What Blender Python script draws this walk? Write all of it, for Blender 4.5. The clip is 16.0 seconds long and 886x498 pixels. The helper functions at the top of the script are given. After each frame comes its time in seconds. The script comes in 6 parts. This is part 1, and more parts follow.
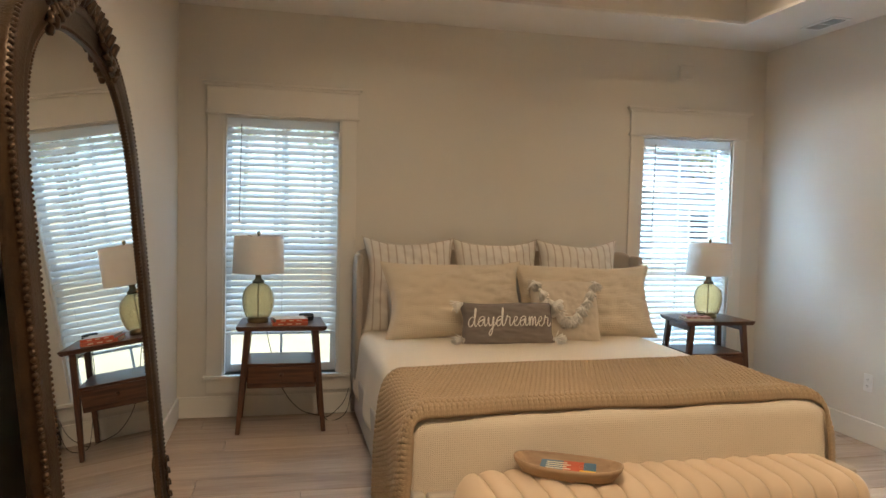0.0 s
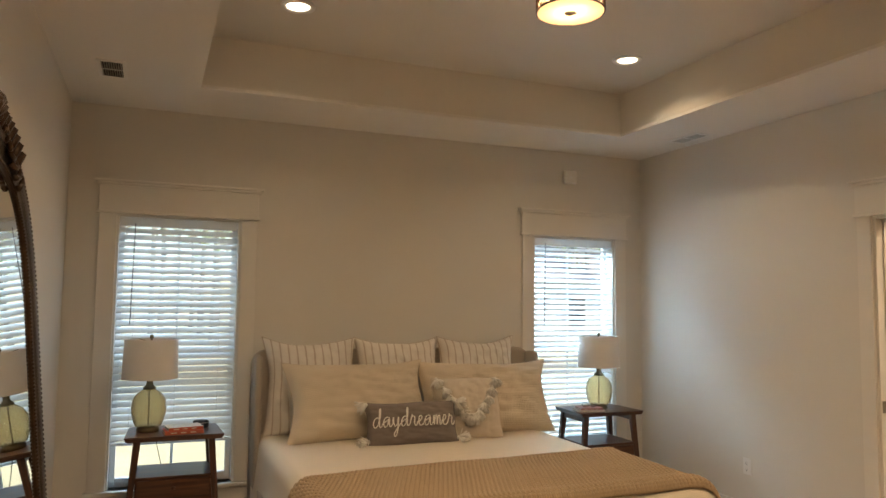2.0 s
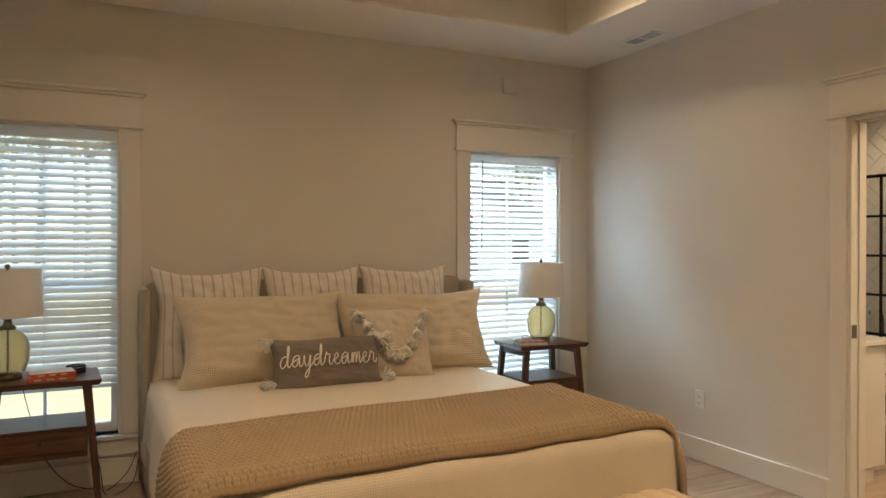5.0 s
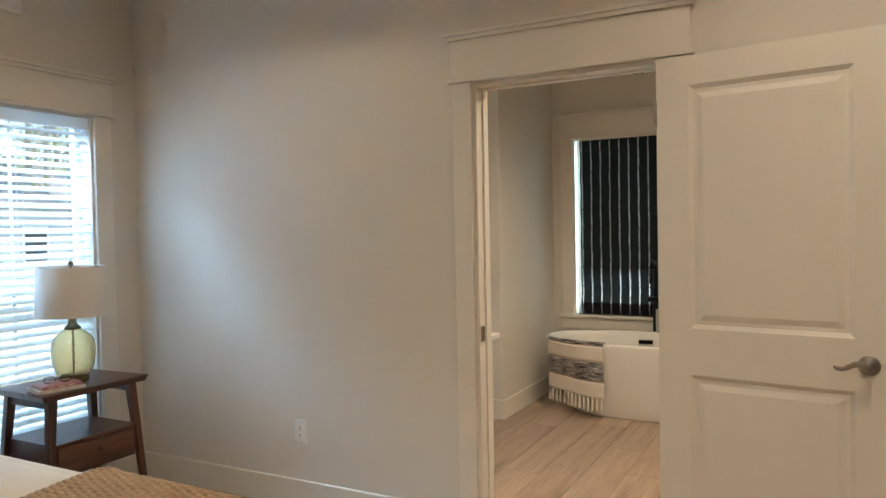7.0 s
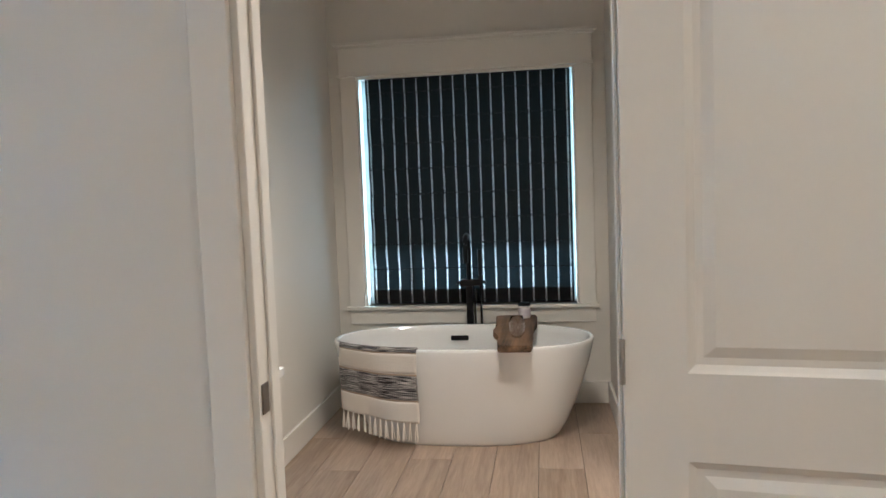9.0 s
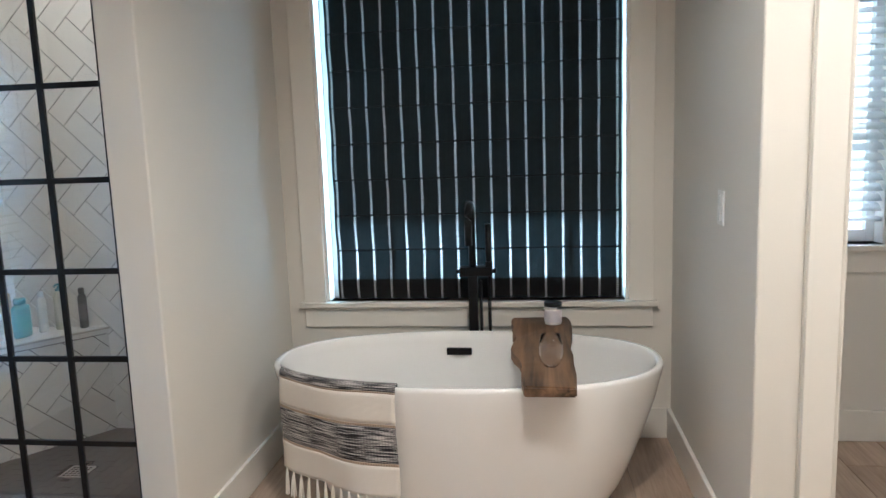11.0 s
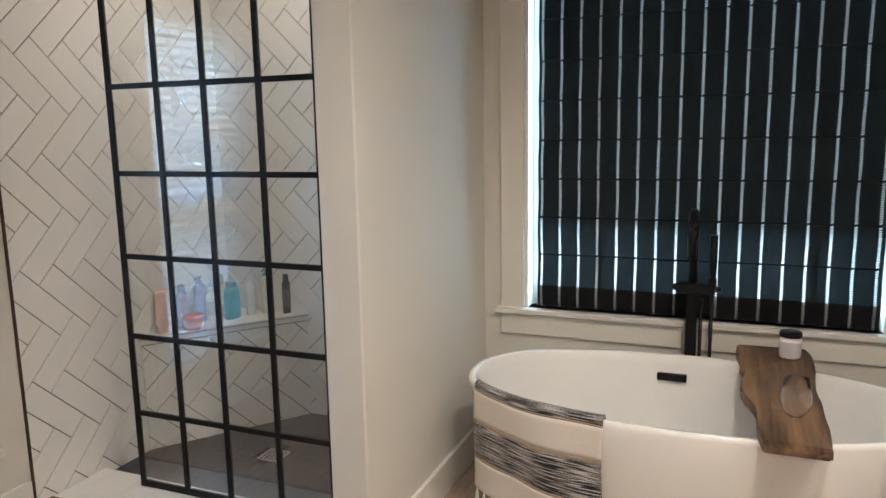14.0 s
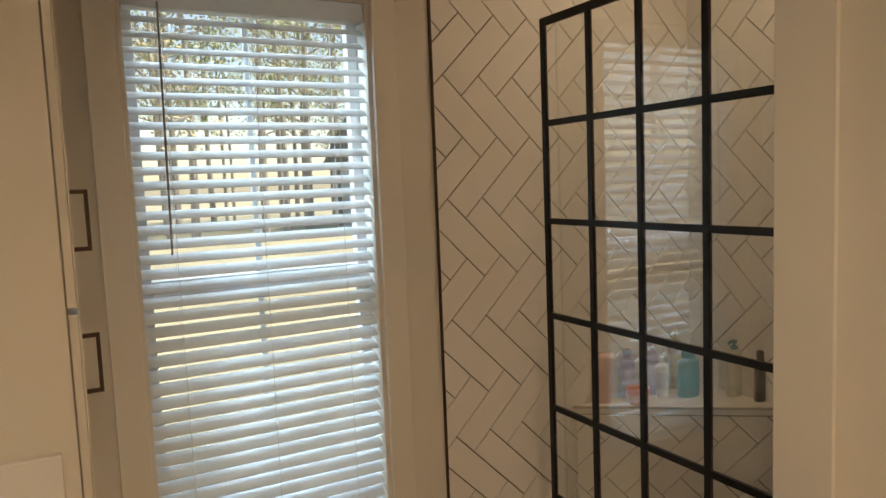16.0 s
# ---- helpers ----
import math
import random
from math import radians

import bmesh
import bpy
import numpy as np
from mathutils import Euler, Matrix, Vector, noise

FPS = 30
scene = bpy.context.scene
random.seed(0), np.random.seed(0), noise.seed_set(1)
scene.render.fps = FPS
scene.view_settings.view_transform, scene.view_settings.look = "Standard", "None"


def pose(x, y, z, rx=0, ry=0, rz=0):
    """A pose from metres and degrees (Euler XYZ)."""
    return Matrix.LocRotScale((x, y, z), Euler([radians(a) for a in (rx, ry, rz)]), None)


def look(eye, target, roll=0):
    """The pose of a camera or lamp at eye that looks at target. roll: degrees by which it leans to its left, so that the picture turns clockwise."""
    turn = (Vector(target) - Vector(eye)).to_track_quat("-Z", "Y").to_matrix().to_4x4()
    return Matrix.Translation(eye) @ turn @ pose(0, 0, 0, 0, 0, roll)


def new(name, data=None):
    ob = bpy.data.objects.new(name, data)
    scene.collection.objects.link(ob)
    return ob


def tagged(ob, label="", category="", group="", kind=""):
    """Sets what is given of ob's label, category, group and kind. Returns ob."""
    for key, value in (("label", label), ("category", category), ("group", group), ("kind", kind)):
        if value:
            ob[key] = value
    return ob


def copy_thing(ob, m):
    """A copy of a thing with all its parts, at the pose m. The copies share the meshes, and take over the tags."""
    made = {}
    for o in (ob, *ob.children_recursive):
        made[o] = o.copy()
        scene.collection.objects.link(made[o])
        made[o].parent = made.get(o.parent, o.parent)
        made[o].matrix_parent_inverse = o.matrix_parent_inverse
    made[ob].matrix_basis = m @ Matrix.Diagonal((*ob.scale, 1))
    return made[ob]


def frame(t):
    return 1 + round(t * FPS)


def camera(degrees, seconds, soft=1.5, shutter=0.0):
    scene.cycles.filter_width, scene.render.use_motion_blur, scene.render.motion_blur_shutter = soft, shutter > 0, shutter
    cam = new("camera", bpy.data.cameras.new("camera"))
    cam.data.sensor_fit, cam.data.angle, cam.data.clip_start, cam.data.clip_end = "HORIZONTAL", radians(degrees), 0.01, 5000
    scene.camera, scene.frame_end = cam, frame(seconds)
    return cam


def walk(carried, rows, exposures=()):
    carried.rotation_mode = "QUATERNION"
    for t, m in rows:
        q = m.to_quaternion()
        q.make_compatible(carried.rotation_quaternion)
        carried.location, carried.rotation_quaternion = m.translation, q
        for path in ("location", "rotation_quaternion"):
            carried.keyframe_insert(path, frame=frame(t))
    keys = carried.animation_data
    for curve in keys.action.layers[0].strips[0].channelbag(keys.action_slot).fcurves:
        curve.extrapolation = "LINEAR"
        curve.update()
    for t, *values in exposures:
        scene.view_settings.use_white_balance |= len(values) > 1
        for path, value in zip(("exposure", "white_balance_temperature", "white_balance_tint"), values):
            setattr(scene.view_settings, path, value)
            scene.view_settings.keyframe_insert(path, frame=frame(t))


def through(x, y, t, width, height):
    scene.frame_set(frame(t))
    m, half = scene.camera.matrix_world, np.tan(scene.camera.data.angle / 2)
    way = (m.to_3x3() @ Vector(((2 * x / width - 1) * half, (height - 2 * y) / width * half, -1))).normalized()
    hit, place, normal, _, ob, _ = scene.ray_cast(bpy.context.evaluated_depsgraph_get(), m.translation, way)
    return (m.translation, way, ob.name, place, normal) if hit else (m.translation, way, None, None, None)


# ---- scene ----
cam = camera(63.5, 16.0)

PATH = [
    (0, (0.786, 0.896, 1.451), (1.228, 2.844, 1.349), 1.4),
    (0.5, (0.795, 0.968, 1.464), (1.366, 2.884, 1.41), 1.4),
    (1, (0.715, 0.928, 1.484), (1.377, 2.815, 1.488), 1.0),
    (1.5, (0.708, 0.849, 1.498), (1.406, 2.721, 1.582), 0.7),
    (2, (0.644, 0.861, 1.517), (1.389, 2.711, 1.668), 0.7),
    (2.5, (0.643, 0.851, 1.52), (1.387, 2.697, 1.711), 0.5),
    (3, (0.603, 0.879, 1.508), (1.344, 2.727, 1.699), 0.3),
    (3.2, (0.623, 0.87, 1.504), (1.341, 2.728, 1.679), 0.1),
    (5.3, (1.063, 1.563, 1.395), (2.044, 3.305, 1.353), -0.4),
    (5.5, (1.087, 1.673, 1.409), (2.176, 3.35, 1.362), -0.8),
    (6, (1.277, 1.964, 1.395), (2.641, 3.425, 1.337), -0.6),
    (6.2, (1.367, 2.066, 1.393), (2.832, 3.427, 1.336), -0.9),
    (6.5, (1.522, 2.208, 1.409), (3.116, 3.414, 1.356), -0.8),
    (7, (1.69, 2.447, 1.414), (3.457, 3.382, 1.362), -1.1),
    (7.5, (1.901, 2.663, 1.422), (3.769, 3.373, 1.348), -1.5),
    (8, (2.232, 2.835, 1.387), (4.157, 3.366, 1.284), -1.9),
    (8.2, (2.375, 2.908, 1.411), (4.316, 3.37, 1.275), -2.1),
    (8.5, (2.593, 2.999, 1.382), (4.554, 3.372, 1.258), -2.1),
    (8.6, (2.665, 3.023, 1.388), (4.631, 3.368, 1.262), -2.3),
    (8.7, (2.765, 3.056, 1.392), (4.738, 3.363, 1.267), -2.2),
    (10.8, (4.363, 3.365, 1.388), (6.331, 3.626, 1.145), -1.9),
    (11, (4.455, 3.365, 1.396), (6.417, 3.615, 1.103), -2.0),
    (11.5, (4.515, 3.422, 1.396), (6.467, 3.597, 0.996), -1.4),
    (12, (4.488, 3.484, 1.38), (6.431, 3.584, 0.92), -0.7),
    (12.5, (4.485, 3.488, 1.368), (6.423, 3.551, 0.876), 0.0),
    (13, (4.517, 3.5, 1.375), (6.458, 3.605, 0.902), 0.3),
    (13.5, (4.604, 3.49, 1.418), (6.529, 3.862, 1.019), -0.3),
    (14, (4.677, 3.518, 1.447), (6.508, 4.253, 1.124), -1.0),
    (14.5, (4.731, 3.527, 1.45), (6.411, 4.58, 1.181), -2.0),
    (15, (4.862, 3.586, 1.446), (6.356, 4.896, 1.216), -2.6),
    (15.5, (5.073, 3.674, 1.46), (6.349, 5.203, 1.275), -2.6),
    (16, (5.32, 3.741, 1.457), (6.254, 5.5, 1.269), -2.3),
]
EXPOSURE = [(0, 1.8, 6650, 8), (1, 1.7, 7250, 10), (3.2, 1.45, 7400, 10), (5.5, 1.6, 7550, 9), (6, 1.65, 5950, 6), (6.5, 1.65, 5650, 6), (7, 1.65, 6350, 6), (7.7, 1.8, 5500, 5), (8.5, 1.85, 5100, 5), (11, 2.18, 4900, 5), (13, 2.18, 4800, 5), (14, 2.18, 5300, 7), (15, 1.98, 5900, 11), (15.5, 1.68, 6450, 11), (16, 1.32, 7950, 12)]
walk(cam, [(t, look(eye, target, roll)) for t, eye, target, roll in PATH], EXPOSURE)

# world, sun, lamps
world = bpy.data.worlds.new("sky")
scene.world = world
world.use_nodes = True
wn = world.node_tree.nodes
sky = wn.new("ShaderNodeTexSky")
sky.sky_type, sky.sun_disc, sky.sun_elevation, sky.sun_rotation = "NISHITA", False, radians(55), radians(115)
world.node_tree.links.new(sky.outputs["Color"], wn["Background"].inputs["Color"])
wn["Background"].inputs["Strength"].default_value = 0.105
sun_data = bpy.data.lights.new("sun", "SUN")
sun_data.energy, sun_data.angle, sun_data.color = 2.9, radians(0.5), (1.0, 0.95, 0.86)
sun = new("sun", sun_data)
sun.matrix_world = look((0, 0, 0), (-math.sin(radians(115)) * 0.574, -math.cos(radians(115)) * 0.574, -0.819))

WARM = (1.0, 0.785, 0.565)


def lamp(name, kind, place, watts, size=0.1, target=None, color=WARM, spot=128):
    d = bpy.data.lights.new(name, kind)
    d.energy, d.color = watts, color
    if kind == "AREA":
        d.shape, d.size = "DISK", size
    else:
        d.shadow_soft_size = size
    if kind == "SPOT":
        d.spot_size, d.spot_blend = radians(spot), 0.8
    ob = new(name, d)
    ob.matrix_world = look(place, target or (place[0], place[1] + 1e-4, place[2] - 1))
    return ob


# the two at y 2.3 are unseen, assumed by symmetry and raised as fill
for lx, ly, lw in ((1.31, 4.66, 8.5), (3.45, 4.65, 10), (1.31, 2.3, 52), (3.45, 2.3, 22)):
    lamp("downlight_lamp", "SPOT", (lx, ly, 3.085), lw, 0.06, spot=145)
lamp("drum_lamp", "POINT", (2.38, 3.63, 2.955), 2.6, 0.05, color=(1.0, 0.77, 0.55))
# unseen, no fixtures: two added to fill the bathroom, the last lights the shower
for lx, ly, lw in ((5.45, 3.25, 60), (5.75, 2.1, 35), (7.25, 5.25, 13)):
    lamp("bath_unseen_lamp", "SPOT", (lx, ly, 2.775), lw, 0.14, color=(1.0, 0.78, 0.56), spot=150)

# area lamp between tub window pane and shade, standing in for the sky's light
d = bpy.data.lights.new("east_sky_lamp", "AREA")
d.shape, d.size, d.size_y, d.energy, d.color = "RECTANGLE", 1.38, 1.42, 12, (0.68, 0.93, 0.97)
new("east_sky_lamp", d).matrix_world = look((7.785, 3.64, 1.42), (7.0, 3.64, 1.42))

# area lamps added above the window heads, out of view, for north sky light
for wx, ww in ((0.80, 13), (3.88, 92), (5.88, 9)):
    d = bpy.data.lights.new("north_sky_lamp", "AREA")
    d.shape, d.size, d.size_y, d.energy, d.color = "RECTANGLE", 1.0, 0.6, ww, (0.44, 0.70, 1.0)
    new("north_sky_lamp", d).matrix_world = look((wx, 6.75, 2.75), (wx, 5.95, 1.35))

# materials
def mat(name, base, rough=0.6, metal=0.0, var=0.08, scale=6.0, fine=90.0, bump=0.05, piece=0.0, spec=0.5, **extra):
    """A paint- or stone-like surface: large and fine variation, fine relief, and a shade of its own for each piece."""
    m = bpy.data.materials.new(name)
    m.use_nodes = True
    nt = m.node_tree
    b = nt.nodes["Principled BSDF"]
    b.inputs["Roughness"].default_value, b.inputs["Metallic"].default_value = rough, metal
    b.inputs["Specular IOR Level"].default_value = spec
    for k, v in extra.items():
        b.inputs[k.replace("_", " ")].default_value = v
    tc = nt.nodes.new("ShaderNodeTexCoord")
    n1, n2 = nt.nodes.new("ShaderNodeTexNoise"), nt.nodes.new("ShaderNodeTexNoise")
    n1.inputs["Scale"].default_value, n1.inputs["Detail"].default_value = scale, 3
    n2.inputs["Scale"].default_value, n2.inputs["Detail"].default_value = fine, 2
    for n in (n1, n2):
        nt.links.new(tc.outputs["Object"], n.inputs["Vector"])
    add = nt.nodes.new("ShaderNodeMath")
    add.operation = "MULTIPLY_ADD"
    nt.links.new(n2.outputs["Fac"], add.inputs[0])
    add.inputs[1].default_value = 0.4
    nt.links.new(n1.outputs["Fac"], add.inputs[2])
    last = add.outputs[0]
    if piece:
        info = nt.nodes.new("ShaderNodeObjectInfo")
        pa = nt.nodes.new("ShaderNodeMath")
        pa.operation = "MULTIPLY_ADD"
        nt.links.new(info.outputs["Random"], pa.inputs[0])
        pa.inputs[1].default_value = piece
        nt.links.new(last, pa.inputs[2])
        last = pa.outputs[0]
    ramp = nt.nodes.new("ShaderNodeMapRange")
    ramp.inputs["From Min"].default_value, ramp.inputs["From Max"].default_value = 0.3, 1.1 + piece
    nt.links.new(last, ramp.inputs["Value"])
    mix = nt.nodes.new("ShaderNodeMix")
    mix.data_type = "RGBA"
    mix.inputs["A"].default_value = (*[c * (1 - var) for c in base], 1)
    mix.inputs["B"].default_value = (*[min(1, c * (1 + var)) for c in base], 1)
    nt.links.new(ramp.outputs["Result"], mix.inputs["Factor"])
    nt.links.new(mix.outputs["Result"], b.inputs["Base Color"])
    if bump:
        bp = nt.nodes.new("ShaderNodeBump")
        bp.inputs["Strength"].default_value, bp.inputs["Distance"].default_value = bump, 0.004
        nt.links.new(n2.outputs["Fac"], bp.inputs["Height"])
        nt.links.new(bp.outputs["Normal"], b.inputs["Normal"])
    return m


def wood(name, dark, light, along="X", rough=0.45, grain=9.0, piece=0.0, knots=0.0, bump=0.12):
    m = bpy.data.materials.new(name)
    m.use_nodes = True
    nt = m.node_tree
    L, N = nt.links, nt.nodes
    b = N["Principled BSDF"]
    tc, mp = N.new("ShaderNodeTexCoord"), N.new("ShaderNodeMapping")
    s = {"X": (0.55, 7.0, 7.0), "Y": (7.0, 0.55, 7.0), "Z": (7.0, 7.0, 0.55)}[along]
    mp.inputs["Scale"].default_value = s
    L.new(tc.outputs["Object"], mp.inputs["Vector"])
    src = mp.outputs["Vector"]
    info = N.new("ShaderNodeObjectInfo")
    off = N.new("ShaderNodeVectorMath")
    off.operation = "ADD"
    mul = N.new("ShaderNodeMath")
    mul.operation = "MULTIPLY"
    mul.inputs[1].default_value = 37.0
    L.new(info.outputs["Random"], mul.inputs[0])
    L.new(src, off.inputs[0])
    L.new(mul.outputs[0], off.inputs[1])
    src = off.outputs["Vector"]
    n1, n2, n3 = [N.new("ShaderNodeTexNoise") for _ in range(3)]
    for n, sc, de, di in ((n1, 1.2, 4, 1.2), (n2, grain, 6, 0.6), (n3, 0.5, 2, 0.0)):
        n.inputs["Scale"].default_value, n.inputs["Detail"].default_value, n.inputs["Distortion"].default_value = sc, de, di
        L.new(src, n.inputs["Vector"])
    a1 = N.new("ShaderNodeMath")
    a1.operation = "MULTIPLY_ADD"
    L.new(n2.outputs["Fac"], a1.inputs[0])
    a1.inputs[1].default_value = 1.0
    L.new(n1.outputs["Fac"], a1.inputs[2])
    a2 = N.new("ShaderNodeMath")
    a2.operation = "MULTIPLY_ADD"
    L.new(info.outputs["Random"], a2.inputs[0])
    a2.inputs[1].default_value = piece
    L.new(a1.outputs[0], a2.inputs[2])
    mr = N.new("ShaderNodeMapRange")
    mr.inputs["From Min"].default_value, mr.inputs["From Max"].default_value = 0.76, 1.24 + piece
    L.new(a2.outputs[0], mr.inputs["Value"])
    mix = N.new("ShaderNodeMix")
    mix.data_type = "RGBA"
    mix.inputs["A"].default_value, mix.inputs["B"].default_value = (*dark, 1), (*light, 1)
    L.new(mr.outputs["Result"], mix.inputs["Factor"])
    out = mix.outputs["Result"]
    if knots:
        v = N.new("ShaderNodeTexVoronoi")
        v.inputs["Scale"].default_value = 0.75
        L.new(src, v.inputs["Vector"])
        kr = N.new("ShaderNodeMapRange")
        kr.inputs["From Min"].default_value, kr.inputs["From Max"].default_value = 0.03, 0.2
        kr.inputs["To Min"].default_value, kr.inputs["To Max"].default_value = knots, 0.0
        L.new(v.outputs["Distance"], kr.inputs["Value"])
        km = N.new("ShaderNodeMix")
        km.data_type = "RGBA"
        km.inputs["B"].default_value = (*[c * 0.45 for c in dark], 1)
        L.new(kr.outputs["Result"], km.inputs["Factor"])
        L.new(out, km.inputs["A"])
        out = km.outputs["Result"]
    L.new(out, b.inputs["Base Color"])
    rr = N.new("ShaderNodeMapRange")
    rr.inputs["To Min"].default_value, rr.inputs["To Max"].default_value = rough - 0.07, rough + 0.12
    L.new(n2.outputs["Fac"], rr.inputs["Value"])
    L.new(rr.outputs["Result"], b.inputs["Roughness"])
    bp = N.new("ShaderNodeBump")
    bp.inputs["Strength"].default_value, bp.inputs["Distance"].default_value = bump, 0.003
    L.new(n2.outputs["Fac"], bp.inputs["Height"])
    L.new(bp.outputs["Normal"], b.inputs["Normal"])
    return m


def weave(name, base, dark, step=0.012, rough=0.9, kind="waffle", bump=0.6, stripe=None, back=0.0):
    """A cloth: a small relief of rows or squares in the cloth's own UV (metres), the shade of its hollows put into the
    colour as dark, and stripes where it has them.
    """
    m = bpy.data.materials.new(name)
    m.use_nodes = True
    nt = m.node_tree
    L, N = nt.links, nt.nodes
    b = N["Principled BSDF"]
    b.inputs["Roughness"].default_value = rough
    b.inputs["Specular IOR Level"].default_value = 0.15
    b.inputs["Sheen Weight"].default_value = 0.15
    tc = N.new("ShaderNodeTexCoord")
    waves = []
    for axis in ("X", "Y"):
        w = N.new("ShaderNodeTexWave")
        w.bands_direction = axis
        w.inputs["Scale"].default_value = 0.314 / step
        w.inputs["Distortion"].default_value = 0.8
        w.inputs["Detail"].default_value = 1
        w.inputs["Detail Scale"].default_value = 3
        L.new(tc.outputs["UV"], w.inputs["Vector"])
        waves.append(w)
    comb = N.new("ShaderNodeMath")
    comb.operation = {"waffle": "MAXIMUM", "rows": "ADD", "plain": "MULTIPLY"}[kind]
    L.new(waves[0].outputs["Fac"], comb.inputs[0])
    L.new(waves[1].outputs["Fac"], comb.inputs[1])
    if kind == "rows":
        waves[0].inputs["Scale"].default_value *= 0.55
    ns = N.new("ShaderNodeTexNoise")
    ns.inputs["Scale"].default_value, ns.inputs["Detail"].default_value = 5, 4
    L.new(tc.outputs["UV"], ns.inputs["Vector"])
    ad = N.new("ShaderNodeMath")
    ad.operation = "MULTIPLY_ADD"
    L.new(ns.outputs["Fac"], ad.inputs[0])
    ad.inputs[1].default_value = 0.6
    L.new(comb.outputs[0], ad.inputs[2])
    mr = N.new("ShaderNodeMapRange")
    mr.inputs["From Max"].default_value = 1.5
    L.new(ad.outputs[0], mr.inputs["Value"])
    mix = N.new("ShaderNodeMix")
    mix.data_type = "RGBA"
    mix.inputs["A"].default_value, mix.inputs["B"].default_value = (*dark, 1), (*base, 1)
    L.new(mr.outputs["Result"], mix.inputs["Factor"])
    out = mix.outputs["Result"]
    if stripe:
        colour, period, width = stripe
        sx = N.new("ShaderNodeSeparateXYZ")
        L.new(tc.outputs["UV"], sx.inputs[0])
        pp = N.new("ShaderNodeMath")
        pp.operation = "PINGPONG"
        pp.inputs[1].default_value = period / 2
        L.new(sx.outputs["X"], pp.inputs[0])
        lt = N.new("ShaderNodeMath")
        lt.operation = "LESS_THAN"
        lt.inputs[1].default_value = width / 2
        L.new(pp.outputs[0], lt.inputs[0])
        sm = N.new("ShaderNodeMix")
        sm.data_type = "RGBA"
        sm.inputs["B"].default_value = (*colour, 1)
        hf = N.new("ShaderNodeMath")
        hf.operation = "MULTIPLY"
        hf.inputs[1].default_value = 0.75
        L.new(lt.outputs[0], hf.inputs[0])
        L.new(hf.outputs[0], sm.inputs["Factor"])
        L.new(out, sm.inputs["A"])
        out = sm.outputs["Result"]
    L.new(out, b.inputs["Base Color"])
    bp = N.new("ShaderNodeBump")
    bp.inputs["Strength"].default_value, bp.inputs["Distance"].default_value = bump, step * 0.25
    L.new(comb.outputs[0], bp.inputs["Height"])
    L.new(bp.outputs["Normal"], b.inputs["Normal"])
    if back:
        tr = N.new("ShaderNodeBsdfTranslucent")
        L.new(out, tr.inputs["Color"])
        ms = N.new("ShaderNodeMixShader")
        ms.inputs["Fac"].default_value = back
        L.new(b.outputs[0], ms.inputs[1])
        L.new(tr.outputs[0], ms.inputs[2])
        L.new(ms.outputs[0], N["Material Output"].inputs["Surface"])
    return m


def glow(name, colour, strength):
    m = bpy.data.materials.new(name)
    m.use_nodes = True
    b = m.node_tree.nodes["Principled BSDF"]
    b.inputs["Base Color"].default_value = (*colour, 1)
    b.inputs["Emission Color"].default_value = (*colour, 1)
    b.inputs["Emission Strength"].default_value = strength
    return m


def clear(name, colour=(1, 1, 1), rough=0.0, ior=1.45):
    m = bpy.data.materials.new(name)
    m.use_nodes = True
    b = m.node_tree.nodes["Principled BSDF"]
    b.inputs["Base Color"].default_value = (*colour, 1)
    b.inputs["Transmission Weight"].default_value, b.inputs["Roughness"].default_value, b.inputs["IOR"].default_value = 1, rough, ior
    return m


PAINT = mat("wall_paint", (0.72, 0.69, 0.63), 0.55, var=0.02, scale=2, fine=160, bump=0.06)
CEIL = mat("ceiling_paint", (0.80, 0.78, 0.74), 0.8, var=0.02, scale=2, fine=160, bump=0.05)
TRIM = mat("trim_paint", (0.78, 0.75, 0.69), 0.35, var=0.02, scale=3, fine=60, bump=0.02)
WHITE = mat("white_paint", (0.82, 0.81, 0.78), 0.32, var=0.02, bump=0.02)
DOORP = mat("door_paint", (0.76, 0.73, 0.67), 0.3, var=0.02, bump=0.02)
PLANK = wood("oak_plank", (0.27, 0.19, 0.13), (0.54, 0.42, 0.32), "X", 0.36, 11.0, piece=0.4, knots=0.9, bump=0.2)
WALNUT = wood("walnut", (0.05, 0.021, 0.012), (0.15, 0.064, 0.034), "X", 0.33, 8.0)
WALNUT_Z = wood("walnut_upright", (0.05, 0.021, 0.012), (0.14, 0.06, 0.032), "Z", 0.35, 8.0)
DRIFT = wood("live_edge_wood", (0.016, 0.009, 0.005), (0.23, 0.135, 0.07), "X", 0.6, 5.0, knots=0.95, bump=1.0)
SLAT = mat("blind_slat", (0.84, 0.84, 0.82), 0.4, var=0.03, bump=0.02)
_n = SLAT.node_tree
_t, _x = _n.nodes.new("ShaderNodeBsdfTranslucent"), _n.nodes.new("ShaderNodeMixShader")
_t.inputs["Color"].default_value, _x.inputs["Fac"].default_value = (0.90, 0.92, 0.94, 1), 0.5
_n.links.new(_n.nodes["Principled BSDF"].outputs[0], _x.inputs[1])
_n.links.new(_t.outputs[0], _x.inputs[2])
_n.links.new(_x.outputs[0], _n.nodes["Material Output"].inputs["Surface"])
VINYL = mat("vinyl_frame", (0.82, 0.83, 0.84), 0.35, var=0.02, bump=0.01)
PANE = clear("window_glass", (0.97, 0.99, 0.99), 0.0, 1.3)
SHOWER_GLASS = clear("shower_glass", (0.97, 0.99, 0.98), 0.0, 1.75)
BLACK = mat("black_metal", (0.012, 0.012, 0.013), 0.38, 0.6, var=0.1, bump=0.02)
BRASS = mat("aged_brass", (0.20, 0.155, 0.09), 0.35, 1.0, var=0.25, bump=0.05)
